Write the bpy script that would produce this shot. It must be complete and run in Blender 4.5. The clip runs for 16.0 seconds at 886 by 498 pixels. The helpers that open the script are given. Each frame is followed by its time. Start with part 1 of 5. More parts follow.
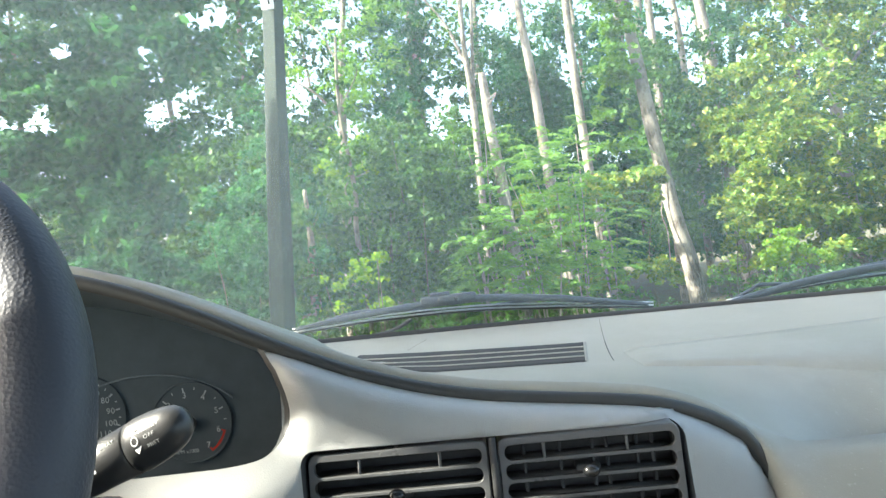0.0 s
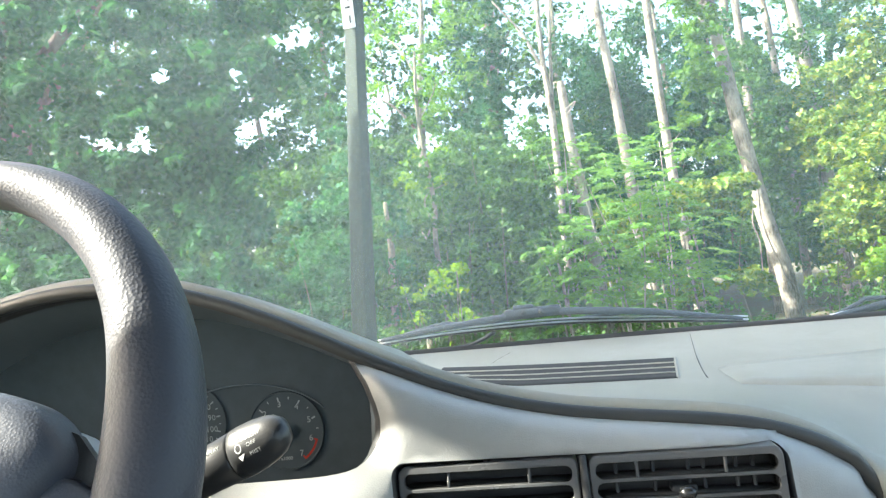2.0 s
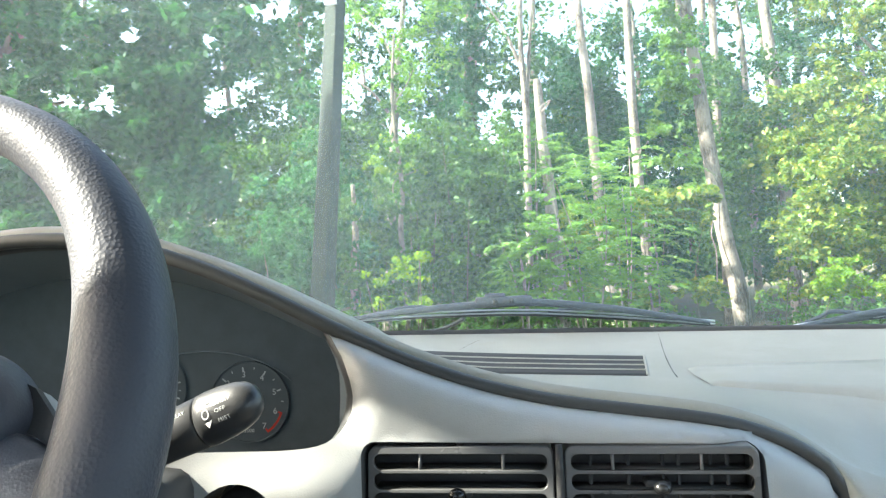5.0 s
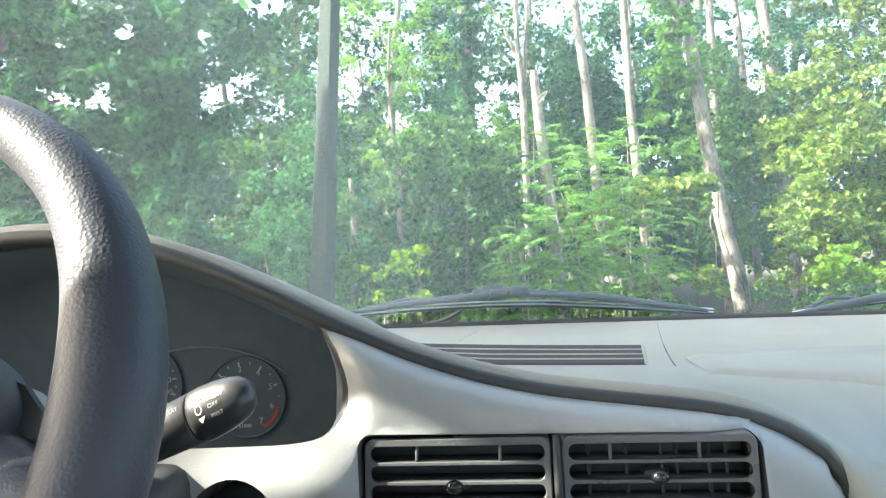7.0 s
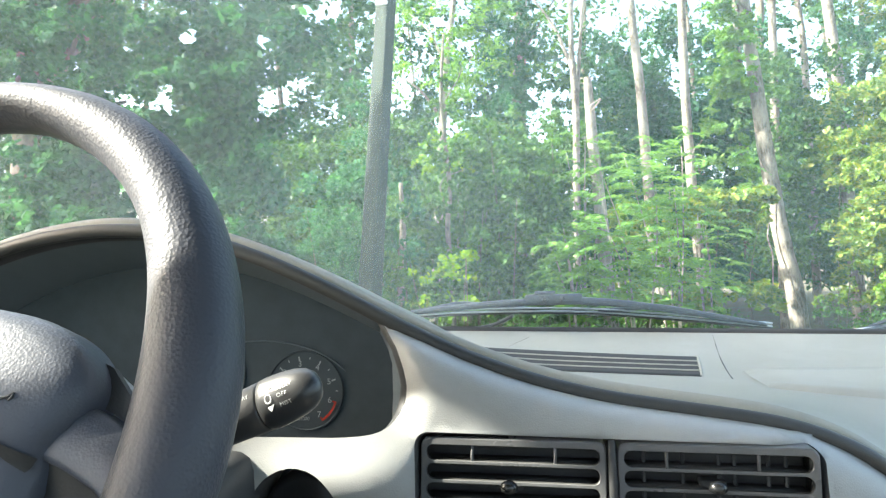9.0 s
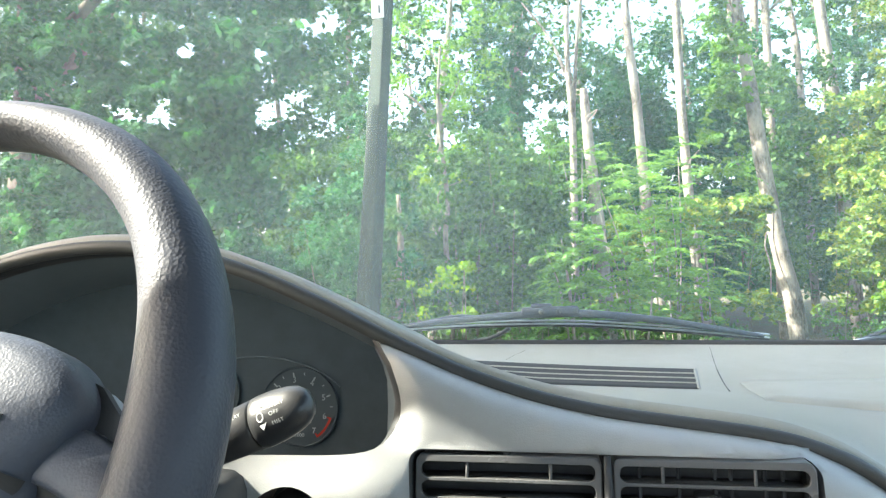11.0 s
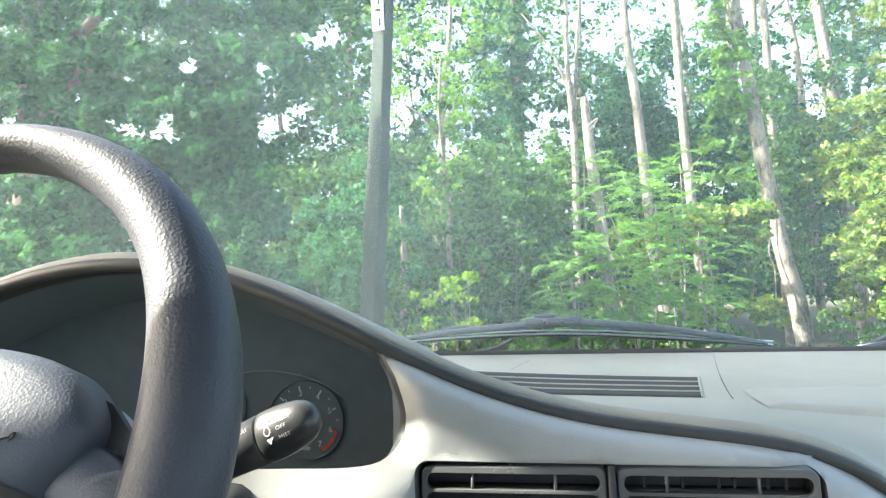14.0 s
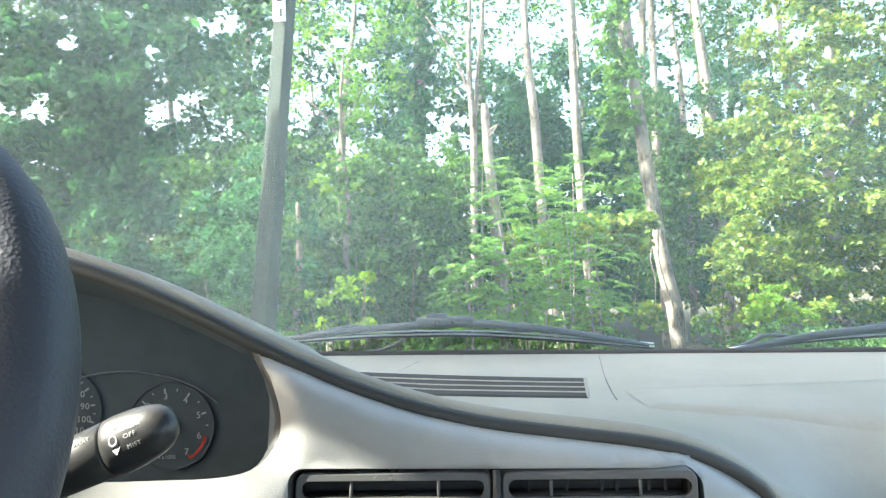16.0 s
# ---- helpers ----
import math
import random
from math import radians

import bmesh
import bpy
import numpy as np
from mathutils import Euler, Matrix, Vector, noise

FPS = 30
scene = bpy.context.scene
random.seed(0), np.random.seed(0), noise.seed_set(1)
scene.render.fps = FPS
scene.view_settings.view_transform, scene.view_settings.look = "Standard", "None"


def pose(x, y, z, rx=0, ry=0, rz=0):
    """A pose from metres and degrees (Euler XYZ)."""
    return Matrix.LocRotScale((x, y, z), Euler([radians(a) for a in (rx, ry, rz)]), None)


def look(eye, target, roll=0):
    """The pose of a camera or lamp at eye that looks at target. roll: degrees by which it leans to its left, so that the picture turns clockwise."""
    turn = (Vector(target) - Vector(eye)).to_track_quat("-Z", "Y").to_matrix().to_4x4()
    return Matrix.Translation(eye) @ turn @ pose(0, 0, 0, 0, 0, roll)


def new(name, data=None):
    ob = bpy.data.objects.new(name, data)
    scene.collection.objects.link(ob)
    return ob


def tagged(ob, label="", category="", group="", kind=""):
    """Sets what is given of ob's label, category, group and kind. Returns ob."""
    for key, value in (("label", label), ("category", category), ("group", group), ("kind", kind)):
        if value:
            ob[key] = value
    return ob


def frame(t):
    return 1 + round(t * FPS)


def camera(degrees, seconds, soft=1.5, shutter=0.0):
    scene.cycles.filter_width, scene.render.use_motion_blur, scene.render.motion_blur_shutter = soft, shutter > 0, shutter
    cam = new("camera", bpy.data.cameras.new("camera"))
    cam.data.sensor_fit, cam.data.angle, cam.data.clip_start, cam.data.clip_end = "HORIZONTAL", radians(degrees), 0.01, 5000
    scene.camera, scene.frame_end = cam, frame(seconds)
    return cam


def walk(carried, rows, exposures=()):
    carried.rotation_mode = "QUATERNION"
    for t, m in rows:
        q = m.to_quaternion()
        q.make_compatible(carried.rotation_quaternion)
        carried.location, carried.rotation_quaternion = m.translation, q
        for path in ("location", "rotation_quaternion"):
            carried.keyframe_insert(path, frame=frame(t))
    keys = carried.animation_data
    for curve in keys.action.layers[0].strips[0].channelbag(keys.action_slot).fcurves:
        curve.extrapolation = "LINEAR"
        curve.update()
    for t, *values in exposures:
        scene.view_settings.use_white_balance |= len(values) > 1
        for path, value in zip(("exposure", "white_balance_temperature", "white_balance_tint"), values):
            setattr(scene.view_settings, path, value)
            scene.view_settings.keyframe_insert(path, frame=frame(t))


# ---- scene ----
from mathutils import geometry
from mathutils.bvhtree import BVHTree

EXPOSURE, DUST_HAZE = 2.73, 0.116
KELVIN, TINT = 7000, 6
LENS = 68.0
ROWS = [
    (0.0, -0.0071, -0.4631, 1.0651, 1.31, 0.13, -6.87),
    (0.5, -0.0060, -0.4647, 1.0693, 3.19, 1.90, -7.53),
    (1.0, -0.0095, -0.4639, 1.0703, 6.15, 1.45, -7.95),
    (1.5, -0.0104, -0.4644, 1.0689, 6.76, 1.67, -7.42),
    (2.0, -0.0131, -0.4663, 1.0686, 7.98, 1.89, -7.04),
    (2.5, -0.0153, -0.4665, 1.0676, 8.20, 1.86, -6.54),
    (3.0, -0.0253, -0.4715, 1.0683, 9.51, 1.51, -5.42),
    (3.5, -0.0450, -0.4674, 1.0594, 10.91, -0.95, -2.34),
    (4.0, -0.0344, -0.4674, 1.0609, 8.67, 1.01, -1.81),
    (4.2, -0.0331, -0.4541, 1.0611, 5.09, 0.45, -2.23),
    (6.3, -0.0341, -0.4504, 1.0605, 4.77, 1.16, -2.98),
    (6.5, -0.0309, -0.4484, 1.0593, 4.54, -0.04, -2.96),
    (7.0, -0.0300, -0.4484, 1.0595, 4.81, 0.08, -3.50),
    (7.5, -0.0386, -0.4526, 1.0578, 6.76, 0.10, -2.39),
    (8.0, -0.0454, -0.4533, 1.0557, 7.50, -0.74, -1.15),
    (8.5, -0.0475, -0.4537, 1.0565, 7.38, -0.27, -0.68),
    (9.0, -0.0388, -0.4585, 1.0578, 8.87, 0.75, -1.82),
    (9.5, -0.0502, -0.4583, 1.0564, 9.87, 0.46, -0.89),
    (9.7, -0.0447, -0.4581, 1.0617, 8.70, 1.95, -0.89),
    (11.8, -0.0341, -0.4542, 1.0597, 8.35, 1.64, -3.15),
    (12.0, -0.0334, -0.4534, 1.0601, 7.87, 1.68, -3.36),
    (12.5, -0.0316, -0.4537, 1.0579, 8.27, 1.51, -3.26),
    (13.0, -0.0353, -0.4538, 1.0583, 8.24, 1.28, -2.83),
    (13.5, -0.0335, -0.4537, 1.0582, 8.07, 1.36, -3.00),
    (14.0, -0.0339, -0.4630, 1.0624, 8.93, 2.63, -3.00),
    (14.5, -0.0363, -0.4605, 1.0610, 8.49, 2.27, -2.55),
    (15.0, -0.0367, -0.4578, 1.0590, 8.22, 2.01, -2.33),
    (15.5, -0.0275, -0.4438, 1.0580, 2.52, 2.08, -1.75),
    (16.0, -0.0293, -0.4357, 1.0580, 0.06, 2.36, -1.70),
]
cam = camera(LENS, 16.0, soft=1.3, shutter=0.3)


def eye_pose(x, y, z, yaw, pitch, roll):
    return pose(x, y, z, 0, 0, yaw) @ pose(0, 0, 0, 90 + pitch, 0, 0) @ pose(0, 0, 0, 0, 0, roll)


walk(cam, [(t, eye_pose(*row)) for t, *row in ROWS], [(0.0, EXPOSURE - 0.12, KELVIN, TINT), (0.6, EXPOSURE, KELVIN, TINT), (3.0, EXPOSURE + 0.07, KELVIN, TINT), (14.5, EXPOSURE + 0.07, KELVIN, TINT), (15.4, EXPOSURE + 0.09, KELVIN, TINT), (16.0, EXPOSURE + 0.09, KELVIN, TINT)])

# ---- light ----
SUN_WAY = Vector((-1.0, -0.16, 0.75)).normalized()
world = bpy.data.worlds.new("sky")
scene.world = world
world.use_nodes = True
wn = world.node_tree
sky = wn.nodes.new("ShaderNodeTexSky")
sky.sky_type, sky.sun_disc = "NISHITA", False
sky.sun_elevation, sky.sun_rotation = math.asin(SUN_WAY.z), math.atan2(SUN_WAY.x, SUN_WAY.y)
sky.air_density, sky.dust_density, sky.ozone_density = 1.0, 3.0, 1.0
wn.links.new(sky.outputs[0], wn.nodes["Background"].inputs[0])
wn.nodes["Background"].inputs[1].default_value = 0.15
sun = new("sun", bpy.data.lights.new("sun", "SUN"))
sun.data.energy, sun.data.angle, sun.data.color = 5.0, radians(0.7), (1.0, 0.975, 0.91)
sun.matrix_world = look((0, 0, 30), Vector((0, 0, 30)) - SUN_WAY)


# ---- materials ----
def material(name):
    m = bpy.data.materials.new(name)
    m.use_nodes = True
    t = m.node_tree
    return m, t, t.nodes["Principled BSDF"]


def noise_node(t, scale, detail=4.0, rough=0.6, space="Object"):
    co = t.nodes.new("ShaderNodeTexCoord")
    n = t.nodes.new("ShaderNodeTexNoise")
    n.inputs["Scale"].default_value, n.inputs["Detail"].default_value, n.inputs["Roughness"].default_value = scale, detail, rough
    t.links.new(co.outputs[space], n.inputs["Vector"])
    return n


def ramp_node(t, source, stops):
    r = t.nodes.new("ShaderNodeValToRGB")
    while len(r.color_ramp.elements) < len(stops):
        r.color_ramp.elements.new(0.5)
    for e, (at, col) in zip(r.color_ramp.elements, stops):
        e.position, e.color = at, (*col, 1)
    t.links.new(source, r.inputs[0])
    return r


def bump_node(t, source, strength, distance, p, chain=None):
    b = t.nodes.new("ShaderNodeBump")
    b.inputs["Strength"].default_value, b.inputs["Distance"].default_value = strength, distance
    t.links.new(source, b.inputs["Height"])
    if chain:
        t.links.new(chain.outputs[0], b.inputs["Normal"])
    t.links.new(b.outputs[0], p.inputs["Normal"])
    return b


def plastic(name, dark, light, rough, grain=900.0, relief=0.35, spec=0.5, rough_span=0.12, dust=0.0, wrinkled=0.0):
    """Moulded plastic: a fine leathery grain, and patches of dust and handling."""
    m, t, p = material(name)
    wear = noise_node(t, 9.0, 6.0, 0.65)
    col = ramp_node(t, wear.outputs[0], [(0.3, dark), (0.72, light)])
    t.links.new(col.outputs[0], p.inputs["Base Color"])
    if dust:
        specks = noise_node(t, 420.0, 2.0, 0.5)
        mask = ramp_node(t, specks.outputs[0], [(0.66, (0, 0, 0)), (0.74, (dust, dust, dust))])
        mix = t.nodes.new("ShaderNodeMix")
        mix.data_type = "RGBA"
        t.links.new(mask.outputs[0], mix.inputs[0])
        t.links.new(col.outputs[0], mix.inputs[6])
        mix.inputs[7].default_value = (0.45, 0.45, 0.42, 1)
        smears = noise_node(t, 7.0, 8.0, 0.72)
        film = ramp_node(t, smears.outputs[0], [(0.50, (0, 0, 0)), (0.72, (dust, dust, dust))])
        over = t.nodes.new("ShaderNodeMix")
        over.data_type = "RGBA"
        t.links.new(film.outputs[0], over.inputs[0])
        t.links.new(mix.outputs[2], over.inputs[6])
        over.inputs[7].default_value = (0.42, 0.42, 0.40, 1)
        t.links.new(over.outputs[2], p.inputs["Base Color"])
    span = t.nodes.new("ShaderNodeMapRange")
    span.inputs[3].default_value, span.inputs[4].default_value = rough - rough_span, rough + rough_span
    t.links.new(wear.outputs[0], span.inputs[0])
    t.links.new(span.outputs[0], p.inputs["Roughness"])
    p.inputs["Specular IOR Level"].default_value = spec
    co = t.nodes.new("ShaderNodeTexCoord")
    v = t.nodes.new("ShaderNodeTexVoronoi")
    v.inputs["Scale"].default_value = grain
    t.links.new(co.outputs["Object"], v.inputs["Vector"])
    chain = bump_node(t, v.outputs[0], relief, 0.0006, p)
    if wrinkled:
        folds = noise_node(t, 330.0, 3.0, 0.5)
        bump_node(t, folds.outputs[0], wrinkled, 0.0012, p, chain)
    return m


BROW_SHADE = plastic("brow_shade", (0.034, 0.036, 0.035), (0.048, 0.050, 0.049), 0.45, 900, 0.2, 0.45)
PAD = plastic("dash_pad_vinyl", (0.287, 0.282, 0.243), (0.346, 0.340, 0.293), 0.5, 900, 0.3, 0.38, dust=0.35)
FASCIA = plastic("fascia_plastic", (0.287, 0.296, 0.288), (0.343, 0.354, 0.344), 0.42, 900, 0.25, 0.5, dust=0.15)
DARK = plastic("dark_plastic", (0.034, 0.036, 0.038), (0.050, 0.052, 0.054), 0.55, 900, 0.2, 0.35)
CAVITY = plastic("cluster_surround_plastic", (0.101, 0.127, 0.146), (0.125, 0.154, 0.176), 0.6, 800, 0.25, 0.3)
VENT = plastic("vent_plastic", (0.092, 0.095, 0.097), (0.122, 0.125, 0.127), 0.28, 900, 0.12, 0.5)
RIM = plastic("wheel_rim_leatherette", (0.033, 0.039, 0.052), (0.046, 0.051, 0.065), 0.50, 520, 0.42, 0.36, 0.06, wrinkled=0.22)
HUB = plastic("wheel_pad_vinyl", (0.046, 0.056, 0.076), (0.062, 0.073, 0.096), 0.48, 700, 0.22, 0.42, 0.05, wrinkled=0.13)
STALK = plastic("stalk_plastic", (0.022, 0.023, 0.024), (0.032, 0.033, 0.034), 0.36, 900, 0.1, 0.45)
WIPER = plastic("wiper_paint", (0.03, 0.037, 0.045), (0.045, 0.053, 0.062), 0.4, 300, 0.2, 0.5)
RUBBER = plastic("rubber", (0.034, 0.035, 0.035), (0.052, 0.053, 0.053), 0.7, 500, 0.2, 0.3)
CLOTH = plastic("headliner_cloth", (0.10, 0.10, 0.098), (0.14, 0.14, 0.136), 0.9, 600, 0.4, 0.2)
PAINT = plastic("car_paint", (0.03, 0.05, 0.045), (0.04, 0.06, 0.055), 0.3, 40, 0.02, 0.5)


def plain(name, col, rough=0.5, metal=0.0, spec=0.5):
    m, t, p = material(name)
    p.inputs["Specular IOR Level"].default_value = spec
    n = noise_node(t, 60.0, 3.0)
    r = ramp_node(t, n.outputs[0], [(0.3, tuple(c * 0.85 for c in col)), (0.7, col)])
    t.links.new(r.outputs[0], p.inputs["Base Color"])
    p.inputs["Roughness"].default_value, p.inputs["Metallic"].default_value = rough, metal
    return m


WHITE_INK = plain("white_print", (0.42, 0.44, 0.43), 0.5)
GREY_INK = plain("gauge_print", (0.30, 0.34, 0.35), 0.6, 0.0, 0.1)
RED_INK = plain("red_print", (0.36, 0.04, 0.03), 0.6, 0.0, 0.1)
STEEL = plain("bright_steel", (0.6, 0.6, 0.6), 0.3, 1.0)
BLACK_FACE = plain("gauge_face", (0.066, 0.084, 0.094), 0.7, 0.0, 0.08)
SIGN_WHITE = plain("sign_white", (0.8, 0.8, 0.8), 0.5)


KNOB = plain("gloss_black_plastic", (0.015, 0.016, 0.017), 0.25)


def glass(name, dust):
    """Windscreen glass: clear, with a thin film of dust that also stands in for haze."""
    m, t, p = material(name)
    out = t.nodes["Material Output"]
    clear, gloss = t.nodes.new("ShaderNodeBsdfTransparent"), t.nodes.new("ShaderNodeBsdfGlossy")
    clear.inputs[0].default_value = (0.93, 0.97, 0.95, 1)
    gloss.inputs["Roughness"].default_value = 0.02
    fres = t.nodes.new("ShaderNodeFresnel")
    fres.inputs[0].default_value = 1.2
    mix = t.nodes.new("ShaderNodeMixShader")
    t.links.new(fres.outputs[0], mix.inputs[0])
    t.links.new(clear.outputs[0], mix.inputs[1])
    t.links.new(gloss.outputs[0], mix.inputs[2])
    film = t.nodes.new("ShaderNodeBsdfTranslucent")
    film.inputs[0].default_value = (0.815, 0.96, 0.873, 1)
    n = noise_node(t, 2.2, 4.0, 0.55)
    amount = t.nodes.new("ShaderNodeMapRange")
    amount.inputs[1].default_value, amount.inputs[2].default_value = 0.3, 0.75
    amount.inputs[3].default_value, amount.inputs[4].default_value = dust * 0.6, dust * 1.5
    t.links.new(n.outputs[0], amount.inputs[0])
    # the film is thickened towards the top and the driver's side to imitate haze
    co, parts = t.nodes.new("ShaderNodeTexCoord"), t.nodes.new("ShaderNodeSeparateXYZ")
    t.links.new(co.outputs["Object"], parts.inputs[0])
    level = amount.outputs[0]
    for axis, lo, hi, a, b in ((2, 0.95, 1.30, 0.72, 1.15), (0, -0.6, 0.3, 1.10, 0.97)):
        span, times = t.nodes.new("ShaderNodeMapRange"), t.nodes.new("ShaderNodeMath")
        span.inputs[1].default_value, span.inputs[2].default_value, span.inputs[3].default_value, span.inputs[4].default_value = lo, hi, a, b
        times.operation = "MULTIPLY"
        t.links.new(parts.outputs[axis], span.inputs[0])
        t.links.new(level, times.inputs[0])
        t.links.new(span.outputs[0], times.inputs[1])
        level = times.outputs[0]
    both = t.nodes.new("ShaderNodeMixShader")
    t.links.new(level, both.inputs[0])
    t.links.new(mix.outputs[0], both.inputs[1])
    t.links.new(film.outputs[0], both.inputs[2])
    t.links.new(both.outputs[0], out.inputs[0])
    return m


GLASS = glass("windscreen_glass", DUST_HAZE)


def bark(name, dark, light):
    m, t, p = material(name)
    co = t.nodes.new("ShaderNodeTexCoord")
    mp = t.nodes.new("ShaderNodeMapping")
    mp.inputs["Scale"].default_value = (1, 1, 0.3)
    t.links.new(co.outputs["Object"], mp.inputs[0])
    n = t.nodes.new("ShaderNodeTexNoise")
    n.inputs["Scale"].default_value, n.inputs["Detail"].default_value, n.inputs["Roughness"].default_value = 30, 7, 0.8
    t.links.new(mp.outputs[0], n.inputs["Vector"])
    big = noise_node(t, 1.3, 4.0)
    add = t.nodes.new("ShaderNodeMath")
    add.operation = "MULTIPLY_ADD"
    add.inputs[1].default_value, add.inputs[2].default_value = 0.5, 0.0
    t.links.new(big.outputs[0], add.inputs[0])
    add2 = t.nodes.new("ShaderNodeMath")
    add2.operation = "MULTIPLY_ADD"
    add2.inputs[1].default_value = 0.55
    t.links.new(n.outputs[0], add2.inputs[0])
    t.links.new(add.outputs[0], add2.inputs[2])
    r = ramp_node(t, add2.outputs[0], [(0.44, dark), (0.58, light)])
    t.links.new(r.outputs[0], p.inputs["Base Color"])
    p.inputs["Roughness"].default_value = 0.9
    p.inputs["Specular IOR Level"].default_value = 0.15
    bump_node(t, n.outputs[0], 0.9, 0.018, p)
    return m


BARK = bark("grey_bark", (0.10, 0.083, 0.07), (0.34, 0.30, 0.262))
BARK_DARK = bark("brown_bark", (0.06, 0.05, 0.04), (0.20, 0.17, 0.14))
BARK_THIN = bark("mossy_sapling_bark", (0.07, 0.066, 0.05), (0.25, 0.23, 0.18))


def leaf(name, cols, through_light=0.45, rough=0.5, spec=0.35):
    """Leaves: each its own shade of the given colours, with light passing through."""
    m, t, p = material(name)
    out = t.nodes["Material Output"]
    geo = t.nodes.new("ShaderNodeNewGeometry")
    r = ramp_node(t, geo.outputs["Random Per Island"], [(k / (len(cols) - 1), c) for k, c in enumerate(cols)])
    t.links.new(r.outputs[0], p.inputs["Base Color"])
    p.inputs["Roughness"].default_value = rough
    p.inputs["Specular IOR Level"].default_value = spec
    tr = t.nodes.new("ShaderNodeBsdfTranslucent")
    warm = t.nodes.new("ShaderNodeMix")
    warm.data_type, warm.blend_type = "RGBA", "MULTIPLY"
    warm.inputs[0].default_value = 1.0
    t.links.new(r.outputs[0], warm.inputs[6])
    warm.inputs[7].default_value = (1.6, 1.5, 0.6, 1)
    t.links.new(warm.outputs[2], tr.inputs[0])
    mix = t.nodes.new("ShaderNodeMixShader")
    mix.inputs[0].default_value = through_light
    t.links.new(p.outputs[0], mix.inputs[1])
    t.links.new(tr.outputs[0], mix.inputs[2])
    t.links.new(mix.outputs[0], out.inputs[0])
    return m


# dark green that also carries the shade of the near tree and thickets
LEAF_DARK_SHADED = leaf("dark_green_shaded_leaves", [(0.018, 0.070, 0.040), (0.030, 0.105, 0.056), (0.052, 0.155, 0.076)], 0.36, 0.6, 0.12)
LEAF_MID = leaf("green_leaves", [(0.020, 0.064, 0.020), (0.044, 0.116, 0.033), (0.088, 0.182, 0.048)], 0.34, 0.5, 0.22)
LEAF_BRIGHT = leaf("yellow_green_leaves", [(0.036, 0.090, 0.016), (0.078, 0.155, 0.026), (0.135, 0.215, 0.034), (0.215, 0.235, 0.042)], 0.36, 0.42, 0.35)
LEAF_FERN = leaf("fresh_green_leaflets", [(0.055, 0.15, 0.028), (0.09, 0.215, 0.04), (0.135, 0.27, 0.048)], 0.42, 0.45, 0.3)
LEAF_LIME = leaf("lime_leaves", [(0.075, 0.185, 0.02), (0.11, 0.23, 0.025), (0.17, 0.27, 0.03)], 0.5, 0.5, 0.2)
LEAF_FAR = leaf("distant_leaves", [(0.020, 0.060, 0.034), (0.036, 0.098, 0.048), (0.062, 0.138, 0.058)], 0.36, 0.5, 0.25)


def ground_material():
    m, t, p = material("forest_floor")
    n = noise_node(t, 1.1, 8.0, 0.7)
    r = ramp_node(t, n.outputs[0], [(0.3, (0.05, 0.04, 0.025)), (0.5, (0.09, 0.075, 0.045)), (0.65, (0.05, 0.085, 0.03))])
    t.links.new(r.outputs[0], p.inputs["Base Color"])
    p.inputs["Roughness"].default_value = 0.95
    f = noise_node(t, 14.0, 6.0, 0.7)
    bump_node(t, f.outputs[0], 0.8, 0.05, p)
    return m


GROUND = ground_material()


def post_material():
    m, t, p = material("weathered_post_paint")
    co = t.nodes.new("ShaderNodeTexCoord")
    mp = t.nodes.new("ShaderNodeMapping")
    mp.inputs["Scale"].default_value = (1, 1, 0.08)
    t.links.new(co.outputs["Object"], mp.inputs[0])
    n = t.nodes.new("ShaderNodeTexNoise")
    n.inputs["Scale"].default_value, n.inputs["Detail"].default_value = 18, 6
    t.links.new(mp.outputs[0], n.inputs["Vector"])
    r = ramp_node(t, n.outputs[0], [(0.3, (0.028, 0.039, 0.035)), (0.7, (0.040, 0.054, 0.049))])
    t.links.new(r.outputs[0], p.inputs["Base Color"])
    p.inputs["Roughness"].default_value = 0.75
    p.inputs["Specular IOR Level"].default_value = 0.12
    bump_node(t, n.outputs[0], 0.25, 0.01, p)
    return m


POST = post_material()


# ---- mesh tools ----
def obj(name, verts, faces, mat, parent=None, label="", smooth=True):
    me = bpy.data.meshes.new(name)
    me.from_pydata([tuple(v) for v in verts], [], [tuple(f) for f in faces])
    me.validate()
    me.polygons.foreach_set("use_smooth", [smooth] * len(me.polygons))
    me.materials.append(mat)
    me.update()
    ob = new(name, me)
    ob.parent = parent
    if label:
        tagged(ob, label)
    return ob


def part(name, bm, mat, parent=None, label="", smooth=True):
    me = bpy.data.meshes.new(name)
    bmesh.ops.recalc_face_normals(bm, faces=bm.faces)
    bm.to_mesh(me)
    bm.free()
    me.polygons.foreach_set("use_smooth", [smooth] * len(me.polygons))
    me.materials.append(mat)
    ob = new(name, me)
    ob.parent = parent
    if label:
        tagged(ob, label)
    return ob


def thing(name, label, category, group="", kind="", at=(0, 0, 0)):
    ob = new(name)
    ob.location = at
    ob.empty_display_size = 0.05
    return tagged(ob, label, category, group, kind)


def loft(loops, closed=True, caps=(False, False)):
    """Faces through loops of equal length, one after another."""
    n = len(loops[0])
    verts = [Vector(v) for lp in loops for v in lp]
    faces = []
    for a in range(len(loops) - 1):
        for k in range(n if closed else n - 1):
            j = (k + 1) % n
            faces.append((a * n + k, a * n + j, (a + 1) * n + j, (a + 1) * n + k))
    if caps[0]:
        faces.append(tuple(range(n))[::-1])
    if caps[1]:
        faces.append(tuple((len(loops) - 1) * n + k for k in range(n)))
    return verts, faces


